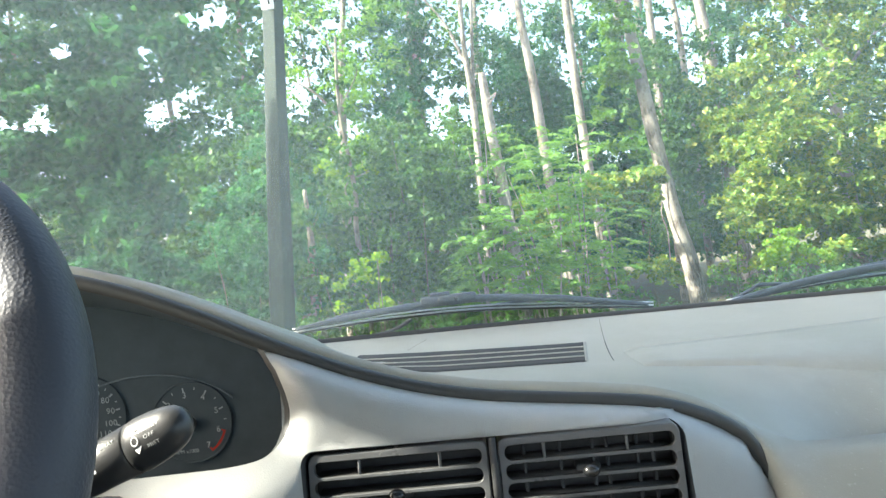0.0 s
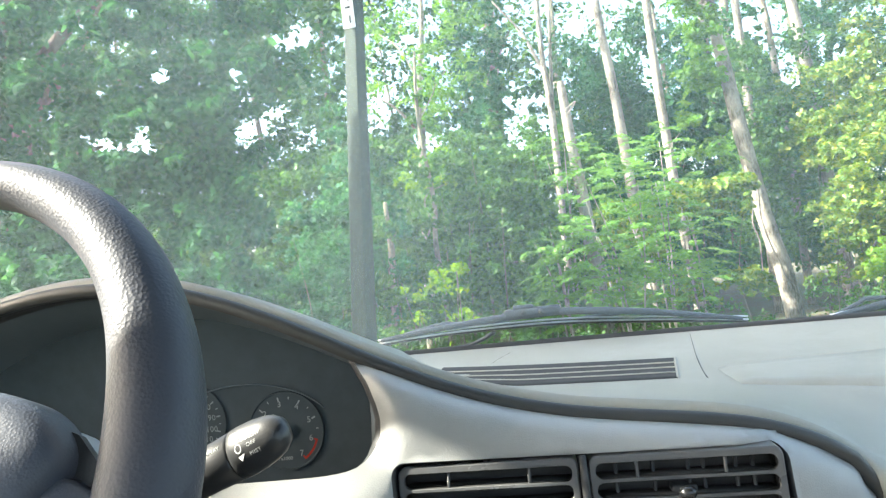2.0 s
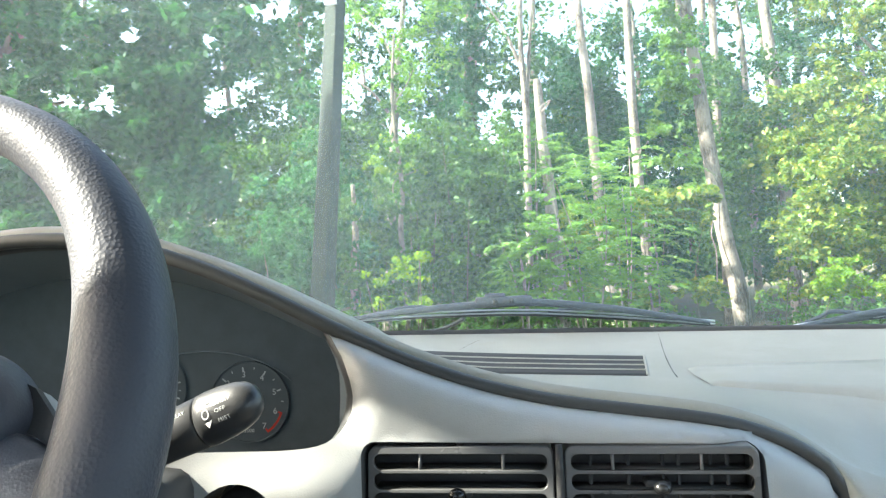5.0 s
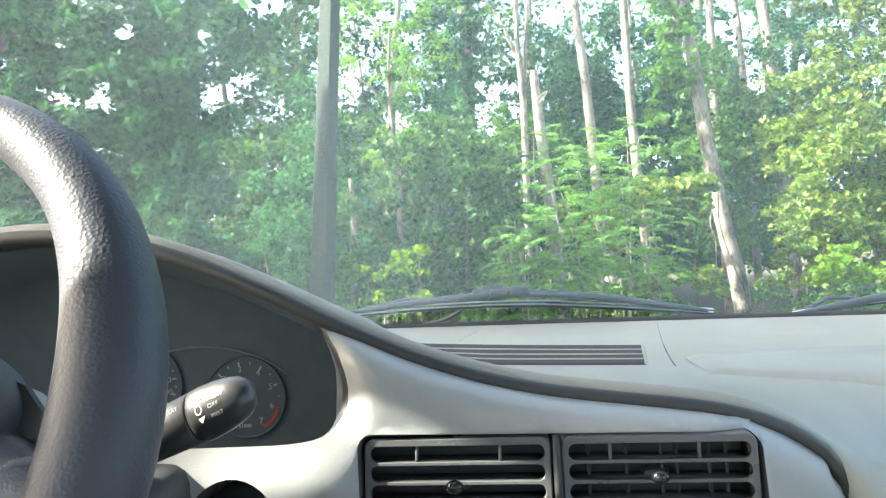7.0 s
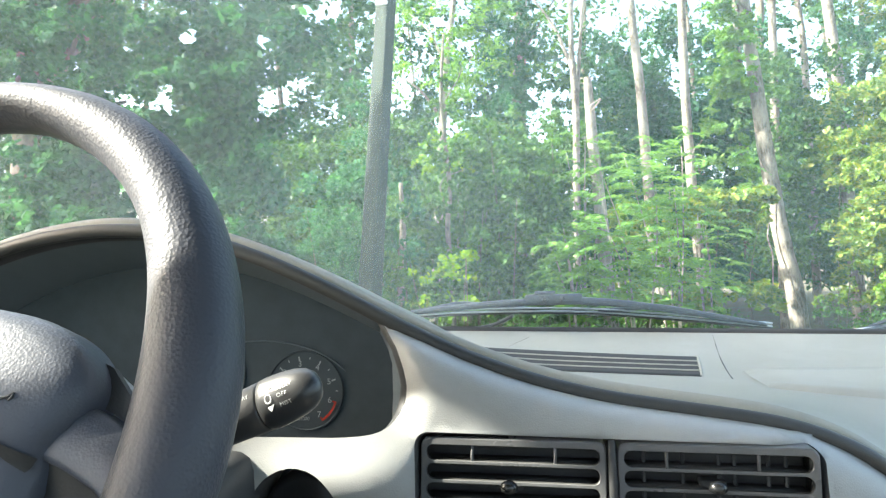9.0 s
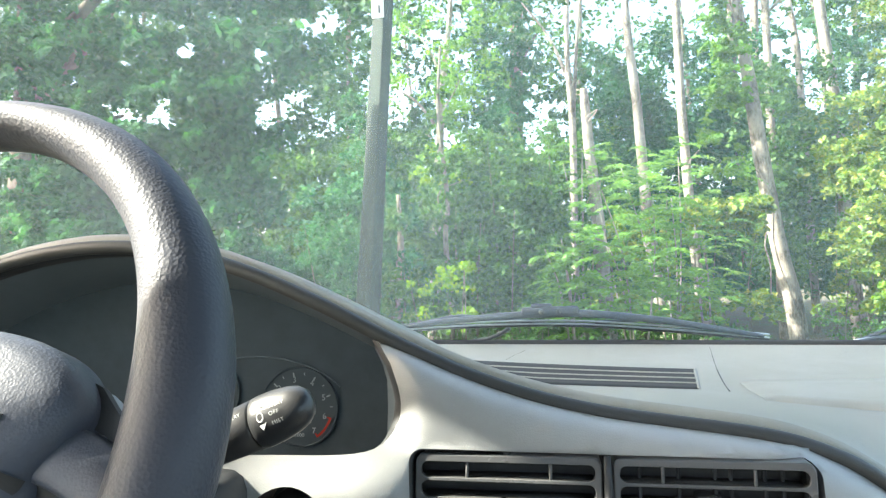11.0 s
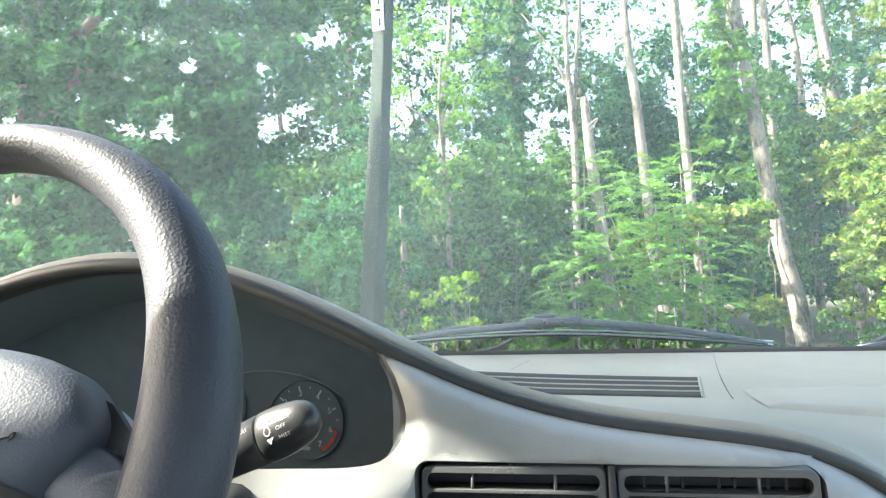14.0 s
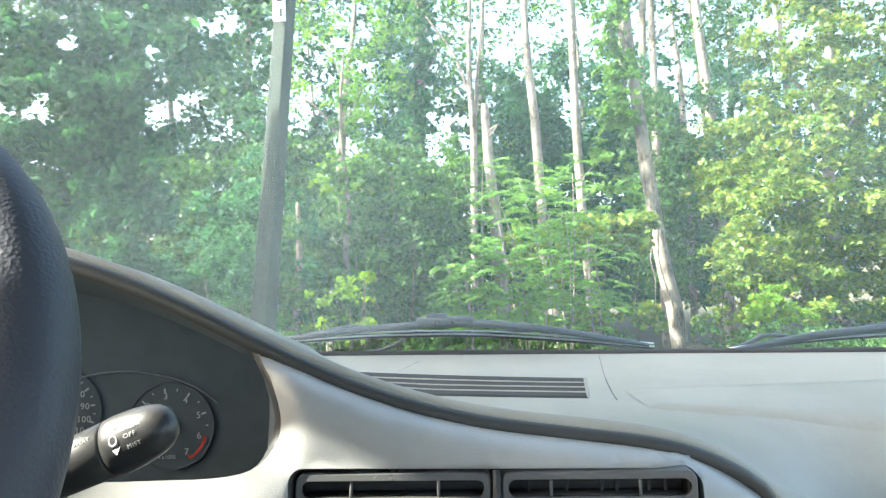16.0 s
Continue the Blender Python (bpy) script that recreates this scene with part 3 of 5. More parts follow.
def air_vent(x0, x1, vanes, knob_z):
    """One outlet: a rounded frame, level slats, upright posts behind, and a sliding knob."""
    vent = thing("air_vent", "grey plastic air vent with level slats and a round knob", "air vent", "centre air vents")
    hub = Matrix.Translation((-0.13, 0, 0.93))
    vent.matrix_world = hub @ Matrix.Rotation(VENT_TILT, 4, "Y") @ hub.inverted()
    y0, top, bottom = -0.011, 0.9335, 0.8655

    def Y(z):
        return y0 - 0.12 * (0.93 - z)

    outer = rounded_rect(x0, x1, bottom, top, 0.006, 5)
    n = 5
    pitch = (top - bottom - 0.0052) / n
    slots = []
    for k in range(n):
        zt = top - 0.0037 - pitch * k
        h = pitch - 0.0017
        slots.append(rounded_rect(x0 + 0.003, x1 - 0.003, zt - h, zt, h * 0.45, 6))
    v, f = sheet_with_holes(outer, slots, 0.02, lambda x, z: Y(z))
    v, f = [Vector(p) for p in v], list(f)

    def rim_of(loop, steps):
        mx, mz = sum(p[0] for p in loop) / len(loop), sum(p[1] for p in loop) / len(loop)
        rows = [[(p[0] + inset * (1 if p[0] < mx else -1), Y(p[1]) + fwd, p[1] + inset * (1 if p[1] < mz else -1)) for p in loop] for inset, fwd in steps]
        vv, ff = loft(rows, True)
        f.extend([tuple(i + len(v) for i in q) for q in ff])
        v.extend(vv)

    rim_of(outer, ((0.0, 0.0), (-0.0008, 0.0008), (-0.001, 0.003), (-0.001, 0.02)))
    for loop in slots:
        rim_of(loop, ((0.0, 0.0), (0.0003, 0.0006)))
    obj("frame", v, f, VENT, vent, smooth=False)
    # slot linings, rear slats and rear posts are darkened to stand for shade
    for loop in slots:
        v, f = [], []
        rim_of(loop, ((0.0003, 0.0006), (0.0001, 0.004)))
        obj("slot_lining", v, f, RUBBER, vent)
    vb, fb = loft([[(p[0], Y(p[1]) + 0.03, p[1]) for p in outer]], True, (True, False))
    obj("back", vb, fb, RUBBER, vent)
    for k in range(1, n):
        z = top - 0.0037 - pitch * k + 0.0008
        hh = 0.0007
        loops = []
        for x in (x0 + 0.004, x1 - 0.004):
            loops.append([(x, Y(z) + 0.004, z + hh), (x, Y(z) + 0.004, z - hh), (x, Y(z) + 0.018, z - hh), (x, Y(z) + 0.018, z + hh)])
        vb, fb = loft(loops, True, (True, True))
        obj("slat", vb, fb, RUBBER, vent)
    for x, back, w in vanes:
        low = top - 0.016 if back < 0.01 else bottom + 0.003
        v, f = tube_mesh([(x, Y(0.93) + back, top - 0.003), (x, Y(low) + back, low)], w, 6)
        obj("post", v, f, VENT if back < 0.01 else DARK, vent)
    xm, zm = (x0 + x1) / 2 - 0.0015, knob_z
    bm = bmesh.new()
    bmesh.ops.create_uvsphere(bm, u_segments=16, v_segments=10, radius=0.0056)
    bmesh.ops.scale(bm, vec=(1.05, 0.9, 0.78), verts=bm.verts)
    bmesh.ops.translate(bm, vec=(xm, Y(zm) - 0.0065, zm), verts=bm.verts)
    part("knob", bm, KNOB, vent, "black round vent knob")
    part("slider", box_bm((0.017, 0.012, 0.007), 0.002, (xm + 0.001, Y(zm) + 0.014, zm - 0.004)), DARK, vent)
    return vent


air_vent(-0.1275, -0.0045, [(-0.093, 0.002, 0.0011), (-0.037, 0.002, 0.0011)], 0.9055)
air_vent(0.0045, 0.1275, [(0.035, 0.002, 0.0011), (0.092, 0.002, 0.0011), (0.022, 0.014, 0.0014), (0.047, 0.014, 0.0014), (0.070, 0.014, 0.0014), (0.101, 0.014, 0.0014), (0.112, 0.014, 0.0014), (0.08, 0.014, 0.0014)], 0.9105)
divider = obj("vent_divider", *tube_mesh([(0, -0.012, 0.9335), (0, -0.0135, 0.915), (0, -0.0185, 0.865)], [0.0022, 0.0028, 0.0028], 8), DARK, dash)


def instrument_cluster():
    cl = thing("instrument_cluster", "dark instrument cluster with speedometer and rev counter", "gauge cluster")
    Y = 0.103
    cols = [(x, max(0.91, min(pad_z(x, Y + 0.01), pad_z(x, Y + 0.025)) - 0.003)) for x in np.linspace(-0.62, -0.165, 40)]
    v, f = loft([[(x, Y + dy, 0.86) for x, z in cols] + [(x, Y + dy, z) for x, z in cols[::-1]] for dy in (0.002, 0.014)], True, (True, True))
    obj("face", v, f, BLACK_FACE, cl, smooth=False)

    def gauge(name, cx, cz, r_label, r0, r1, labels, first, step, size, red_from):
        dial = obj(name, *loft([[(cx + r * math.cos(a), Y + dy, cz + r * math.sin(a)) for a in np.linspace(0, 2 * math.pi, 40, endpoint=False)] for r, dy in ((r1 + 0.005, 0.002), (r1 + 0.0045, -0.0003), (r1 + 0.0035, -0.0003), (r1 + 0.003, 0.001), (0.001, 0.001))], True), BLACK_FACE, cl, "black round dial with a raised edge", smooth=False)
        n = (len(labels) - 1) * 2
        for k in range(n + 1):
            a = radians(first - step * k / 2)
            long = k % 2 == 0
            ra = r0 if long else r0 + (r1 - r0) * 0.45
            d, nrm = Vector((math.cos(a), 0, math.sin(a))), Vector((-math.sin(a), 0, math.cos(a)))
            w = 0.0007 if long else 0.00045
            c = Vector((cx, Y - 0.0003, cz))
            obj("tick", [c + d * ra - nrm * w, c + d * r1 - nrm * w, c + d * r1 + nrm * w, c + d * ra + nrm * w], [(0, 1, 2, 3)], RED_INK if red_from is not None and k >= red_from else GREY_INK, dial)
        for k, tx in enumerate(labels):
            if tx:
                a = radians(first - step * k)
                text_part(tx, size, pose(cx + r_label * math.cos(a), Y - 0.0004, cz + r_label * math.sin(a), 90), GREY_INK, dial, spread=1.1)
        if red_from is not None:
            a0, a1 = radians(first - step * red_from / 2), radians(first - step * n / 2)
            rows = [[(cx + r * math.cos(a), Y - 0.0005, cz + r * math.sin(a)) for a in np.linspace(a0, a1, 12)] for r in (r1 - 0.002, r1)]
            obj("red_zone", *loft(rows, False), RED_INK, dial, "red printed band")
        v, f = tube_mesh([(cx, Y - 0.004, cz), (cx + 0.8 * r1 * math.cos(radians(first)), Y - 0.003, cz + 0.8 * r1 * math.sin(radians(first)))], [0.0012, 0.0005], 6)
        obj("needle", v, f, RED_INK, dial)
        bm = bmesh.new()
        bmesh.ops.create_uvsphere(bm, u_segments=14, v_segments=8, radius=0.006)
        bmesh.ops.scale(bm, vec=(1, 0.5, 1), verts=bm.verts)
        bmesh.ops.translate(bm, vec=(cx, Y - 0.003, cz), verts=bm.verts)
        part("needle_cap", bm, DARK, dial)

    gauge("rev_counter", -0.2555, 0.9425, 0.0245, 0.027, 0.031, ["0", "1", "2", "3", "4", "5", "6", "7"], 215, 39, 0.0075, 12)
    gauge("speedometer", -0.347, 0.9575, 0.0225, 0.027, 0.031, ["0", "10", "20", "30", "40", "50", "60", "70", "80", "90", "100", "110", "120"], 251, 27, 0.0072, None)
    text_part("RPM x1000", 0.0045, pose(-0.262, Y - 0.0004, 0.918, 90), GREY_INK, cl)
    arc = [(-0.295 + 0.092 * math.cos(a), Y - 0.001, 0.930 + 0.058 * math.sin(a)) for a in np.linspace(0.55, math.pi - 0.3, 30)]
    obj("lens_edge", *tube_mesh(arc, 0.0007, 6), CAVITY, cl, "thin raised edge of the gauge lens")
    bm = box_bm((0.006, 0.001, 0.003), 0.0004, (-0.352, Y - 0.001, 1.003))
    part("warning_light", bm, RED_INK, cl)
    return cl


instrument_cluster()


def ignition_lock():
    ig = thing("ignition_lock", "black ignition lock barrel with a metal key slot in the fascia", "ignition lock")
    cx, cz, y = -0.214, 0.877, -0.020
    rings = [(0.0315, 0.03), (0.0312, 0.012), (0.026, 0.009), (0.016, 0.006), (0.0155, -0.004), (0.0145, -0.006), (0.0115, -0.0065), (0.0105, -0.004), (0.0005, -0.004)]
    v, f = loft([[(cx + r * math.cos(a), y + dy, cz + r * math.sin(a)) for a in np.linspace(0, 2 * math.pi, 32, endpoint=False)] for r, dy in rings], True)
    obj("barrel", v, f, STALK, ig)
    part("key_slot", box_bm((0.0022, 0.002, 0.010), 0.0005, (cx, y - 0.0048, cz)), STEEL, ig)
    part("slot_plate", box_bm((0.007, 0.002, 0.013), 0.0015, (cx, y - 0.0038, cz)), DARK, ig)
    return ig


ignition_lock()

# ---- steering wheel ----
WC, WA = Vector((-0.385, -0.168, 0.999)), radians(25.5)
WU, WV, WN = Vector((1, 0, 0)), Vector((0, math.sin(WA), math.cos(WA))), Vector((0, -math.cos(WA), math.sin(WA)))
WR = 0.1805


def on_wheel(u, v, h=0.0):
    """A point in the wheel's plane, h towards the driver."""
    return WC + WU * u + WV * v + WN * h


def steering_wheel():
    w = thing("steering_wheel", "dark grey grained steering wheel with a padded hub", "steering wheel")
    loops = []
    for a in np.linspace(0, 2 * math.pi, 120, endpoint=False):
        c, s = math.cos(a), math.sin(a)
        # the rim is squarish: it runs straighter beside and below the spokes
        low = min(1.0, max(0.0, (50 - math.degrees(math.asin(max(-1.0, min(1.0, s))))) / 60))
        low = 0.011 * low * low * (3 - 2 * low)
        grip = 1 + 0.72 * c * c + 0.05 * math.cos(6 * a)
        ring = []
        for b in np.linspace(0, 2 * math.pi, 24, endpoint=False):
            flat_back = 1.0 if math.sin(b) > 0 else 1.12
            r = WR + 0.91 * low - 0.003 * c * c + 0.0137 * grip * math.cos(b)
            ring.append(on_wheel(c * (r - low), s * r - low, 0.019 * (0.70 + 0.30 * grip) * flat_back * math.sin(b)))
        loops.append(ring)
    v, f = loft(loops + [loops[0]], True)
    obj("rim", v, f, RIM, w, "grained dark rim, worn glossy at the top")
    # hub pad: right half outline, mirrored
    half = [(0.0, 0.045), (0.03, 0.043), (0.058, 0.038), (0.088, 0.033), (0.112, 0.026), (0.130, 0.015), (0.1405, 0.002), (0.1425, -0.010), (0.137, -0.023), (0.129, -0.034), (0.124, -0.047), (0.119, -0.062), (0.108, -0.082), (0.085, -0.098), (0.05, -0.106), (0.0, -0.108)]
    half = [(p.x, p.y) for p in smooth_path([(a, b, 0) for a, b in half], 3)]
    half = [(u * 0.935, v + 0.004) for u, v in half]
    ring = half + [(-u, v) for u, v in half[::-1][1:-1]]

    def crease(u, v):
        """The pad steps back below a line that falls outwards."""
        d = (-0.016 - 0.26 * (abs(u) - 0.05)) - v
        return -0.005 * min(1, max(0, d / 0.006)) * min(1, max(0, (abs(u) - 0.045) / 0.04))

    loops = []
    for k, h in ((1.0, -0.012), (1.0, 0.006), (0.985, 0.012), (0.95, 0.0165), (0.9, 0.0195), (0.82, 0.0225), (0.72, 0.026), (0.6, 0.029), (0.45, 0.032), (0.3, 0.034), (0.15, 0.035), (0.02, 0.0355)):
        loops.append([on_wheel(u * k, -0.03 + (v + 0.03) * k, h + crease(u * k, -0.03 + (v + 0.03) * k) * (h > 0.01)) for u, v in ring])
    v, f = loft(loops, True, (False, True))
    obj("hub_pad", v, f, HUB, w, "grained padded hub cover")
    edge = sorted((math.atan2(b + 0.03, a), math.hypot(a, b + 0.03)) for a, b in ring)
    ea, er = [e[0] for e in edge], [e[1] for e in edge]

    def pad_h(u, v):
        k = math.hypot(u, v + 0.03) / np.interp(math.atan2(v + 0.03, u), ea, er)
        h = np.interp(k, (0.02, 0.15, 0.3, 0.45, 0.6, 0.72, 0.82, 0.9, 0.95, 0.985, 1.0), (0.0355, 0.035, 0.034, 0.032, 0.029, 0.026, 0.0225, 0.0195, 0.0165, 0.012, 0.006))
        return float(h) + crease(u, v)

    # dark wedge painted for the shade under the crease, widening outwards across the pad
    for s in (-1, 1):
        rows = []
        for k in np.linspace(0, 1, 15):
            top_v, low_v = -0.019 - 0.0155 * k, -0.0195 - 0.021 * k
            line = [(0.075 + (0.042 - 0.005 * j) * k, top_v + (low_v - top_v) * j) for j in (0, 0.25, 0.5, 0.75, 1.0)]
            rows.append([on_wheel(s * u, vv, pad_h(u, vv) + 0.0009) for u, vv in line])
        v, f = loft(rows, False)
        obj("crease_shade", v, f, RUBBER, w, "dark wedge standing for the shade in the crease")
    # round centre cap
    loops = []
    for r, h in ((0.066, 0.022), (0.066, 0.029), (0.0645, 0.032), (0.062, 0.0335), (0.058, 0.0325), (0.056, 0.034), (0.04, 0.0385), (0.02, 0.041), (0.002, 0.0415)):
        loops.append([on_wheel(r * math.cos(a), -0.032 + r * math.sin(a), h) for a in np.linspace(0, 2 * math.pi, 40, endpoint=False)])
    v, f = loft(loops, True, (False, True))
    obj("centre_cap", v, f, HUB, w)
    # horn sign: a small printed trumpet
    def stroke(pts, r=0.0007):
        return tube_mesh([on_wheel(0.099 + a * 0.68, -0.0115 + b * 0.68, horn_h(0.099 + a * 0.68, -0.0115 + b * 0.68)) for a, b in pts], r, 6)

    def horn_h(u, v):
        return pad_h(u, v) + 0.0004

    for pts in ([(-0.011, 0.0035), (-0.0115, -0.0005), (-0.0105, -0.0035), (-0.008, -0.005), (-0.003, -0.005), (-0.001, -0.0025), (-0.0015, 0.0)], [(-0.0125, 0.001), (-0.006, 0.0005), (0.0, 0.0008), (0.006, 0.003), (0.009, 0.0055)], [(0.009, 0.006), (0.0085, 0.0025), (0.0065, 0.0008)]):
        v, f = stroke(pts)
        obj("horn_mark", v, f, DARK, w)
    # spokes
    for s in (-1, 1):
        top = [(0.118, -0.006), (0.130, -0.009), (0.142, -0.0145), (0.153, -0.021), (0.161, -0.019), (0.168, 0.004)]
        bot = [(0.108, -0.032), (0.122, -0.036), (0.136, -0.042), (0.150, -0.050), (0.160, -0.066), (0.166, -0.09)]
        top, bot = [[(p.x * (1.0 if s > 0 else 1.07), p.y) for p in smooth_path([(a, b, 0) for a, b in q], 4)] for q in (top, bot)]
        loops = []
        for (ua, va), (ub, vb) in zip(top, bot):
            line = []
            for k, h in ((0.0, -0.012), (0.0, 0.002), (0.08, 0.006), (0.3, 0.009), (0.6, 0.0105), (0.9, 0.0105), (1.0, 0.009), (1.02, 0.006)):
                line.append(on_wheel(s * (ua + (ub - ua) * k), va + (vb - va) * k, h))
            loops.append(line)
        v, f = loft(loops, False)
        obj("spoke", v, f, HUB, w)
        # lower face takes a darker material in place of its shade
        loops = []
        for (ua, va), (ub, vb) in zip(top, bot):
            loops.append([on_wheel(s * (ua + (ub - ua) * k), va + (vb - va) * k - d, h) for k, d, h in ((1.0, 0.0, 0.0065), (1.02, 0.002, 0.004), (1.05, 0.012, -0.002), (1.1, 0.026, -0.006), (1.1, 0.034, -0.014))])
        v, f = loft(loops, False)
        obj("spoke_underside", v, f, RUBBER, w, "recessed lower face of the spoke, coloured dark as shade")
        # dark arm behind the pad
        loops = [[on_wheel(s * u, v_, h) for u, v_ in ((0.122, 0.016), (0.131, 0.012), (0.144, -0.002), (0.157, -0.017), (0.15, -0.0185), (0.137, -0.0105), (0.125, -0.006))] for h in (-0.009, -0.005, -0.004)]
        v, f = loft(loops, True, (True, True))
        obj("spoke_arm", v, f, DARK, w, smooth=False)
    # lower spoke
    loops = [[on_wheel(u * k, v_, h) for u, v_, k in ((-0.045, -0.10, 1), (0.045, -0.10, 1), (0.06, -0.172, 1), (-0.06, -0.172, 1))] for h in (-0.01, 0.006)]
    v, f = loft(loops, True, (True, True))
    obj("spoke", v, f, HUB, w)
    return w


steering_wheel()


def steering_column():
    col = thing("steering_column", "grey plastic steering column shroud behind the wheel", "steering column")
    loops = []
    for h, ru, rv, dv in ((-0.035, 0.05, 0.04, -0.03), (-0.045, 0.085, 0.054, -0.03), (-0.065, 0.100, 0.068, -0.03), (-0.085, 0.102, 0.072, -0.033), (-0.105, 0.088, 0.056, -0.036), (-0.13, 0.074, 0.048, -0.042), (-0.24, 0.06, 0.04, -0.045)):
        loops.append([on_wheel(math.copysign(ru * abs(math.cos(a)) ** 0.55, math.cos(a)), dv + math.copysign(rv * abs(math.sin(a)) ** 0.55, math.sin(a)), h) for a in np.linspace(0, 2 * math.pi, 36, endpoint=False)])
    v, f = loft(loops, True, (True, True))
    obj("shroud", v, f, FASCIA, col)
    # cover coloured dark to stand for the wheel's shade on it
    part("switch_housing", box_bm((0.15, 0.09, 0.11), 0.022, (-0.318, -0.052, 0.872), 4), DARK, col, "lower column cover, darkened for the wheel's shade")
    return col


steering_column()


def wiper_stalk():
    st = thing("wiper_stalk", "black wiper control stalk with white lettering", "control stalk")
    A, B = Vector((-0.335, -0.078, 0.921)), Vector((-0.1705, -0.092, 0.9875))
    d = (B - A).normalized()
    side = d.cross(Vector((0, -1, 0.35))).normalized()
    front = side.cross(d).normalized()
    if front.y > 0:
        front = -front
    up = front.cross(d)
    if up.z < 0:
        up = -up
    L = (B - A).length

    def ring(t, ru, rf):
        return [A + d * (t * L) + up * ru * math.cos(a) + front * rf * math.sin(a) for a in np.linspace(0, 2 * math.pi, 28, endpoint=False)]

    v, f = loft([ring(*r) for r in ((0.0, 0.011, 0.010), (0.2, 0.0118, 0.0105), (0.45, 0.0132, 0.0113), (0.65, 0.0142, 0.012), (0.784, 0.015, 0.0125), (0.790, 0.0134, 0.0112))], True, (True, True))
    obj("arm", v, f, STALK, st)
    v, f = loft([ring(*r) for r in ((0.792, 0.0138, 0.0116), (0.797, 0.0152, 0.0127), (0.82, 0.0155, 0.013), (0.88, 0.0150, 0.0124), (0.93, 0.0136, 0.0111), (0.96, 0.0118, 0.0096), (0.985, 0.0084, 0.0068), (0.995, 0.0045, 0.0038), (1.0, 0.001, 0.001))], True, (True, True))
    knob = obj("end_knob", v, f, STALK, st, "smooth rounded turning end")

    def place(t, u, out):
        p = A + d * (t * L) + up * u + front * out
        m = Matrix((d, up, d.cross(up))).transposed()
        if m.col[2].dot(front) < 0:
            m = Matrix((d, -up, -d.cross(up))).transposed()
        return Matrix.Translation(p) @ m.to_4x4()

    def print_on(ob, target):
        """Lay lettering down on the curved surface of the part that carries it."""
        tree_of = BVHTree.FromPolygons([v.co for v in target.data.vertices], [p.vertices for p in target.data.polygons])
        m = ob.matrix_basis
        down = -(m.to_3x3() @ Vector((0, 0, 1))).normalized()
        for v in ob.data.vertices:
            hit = tree_of.ray_cast(m @ Vector((v.co.x, v.co.y, 0)) - down * 0.01, down)[0]
            if hit is not None:
                v.co = m.inverted() @ (hit - down * (0.00042 + max(0.0, v.co.z) * 0.3))

    print_on(text_part("OFF", 0.0033, place(0.893, -0.0006, 0.0125), WHITE_INK, knob, spread=1.15), knob)
    print_on(text_part("DELAY", 0.0031, place(0.902, 0.0037, 0.0127), WHITE_INK, knob, spread=1.1), knob)
    print_on(text_part("MIST", 0.0031, place(0.898, -0.0060, 0.0114), WHITE_INK, knob, spread=1.15), knob)
    text_part("DELAY", 0.0031, place(0.740, 0.0060, 0.0116), WHITE_INK, st, spread=1.1)
    # round mark, arrows and bars
    loops = []
    m = place(0.843, -0.0004, 0.0131)
    for r, h in ((0.0017, 0), (0.0023, 0)):
        loops.append([m @ Vector((r * math.cos(a), 1.25 * r * math.sin(a), h)) for a in np.linspace(0, 2 * math.pi, 24, endpoint=False)])
    v, f = loft(loops, True)
    obj("off_mark", v, f, WHITE_INK, knob)
    m = place(0.845, -0.0058, 0.0121)
    obj("arrow_mark", [m @ Vector(p) for p in ((-0.0026, 0.0016, 0), (0.0026, 0.0016, 0), (0, -0.0022, 0))], [(0, 1, 2)], WHITE_INK, knob)
    m = place(0.848, 0.0052, 0.0123)
    obj("arrow_mark", [m @ Vector(p) for p in ((-0.0026, 0.0, 0), (0.0026, 0.0, 0), (0, 0.0024, 0))], [(0, 1, 2)], WHITE_INK, knob)
    obj("bar_mark", [m @ Vector(p) for p in ((-0.0026, -0.0022, 0), (0.0026, -0.0022, 0), (0.0026, -0.0012, 0), (-0.0026, -0.0012, 0))], [(0, 1, 2, 3)], WHITE_INK, knob)
    for k in range(5):
        m = place(0.645 + 0.008 * k, 0.004 - 0.0022 * k, 0.0121)
        obj("bar_mark", [m @ Vector(p) for p in ((-0.0014, -0.0009, 0), (0.0014, -0.0009, 0), (0.0014, 0.0009, 0), (-0.0014, 0.0009, 0))], [(0, 1, 2, 3)], WHITE_INK, st)
    return st


wiper_stalk()


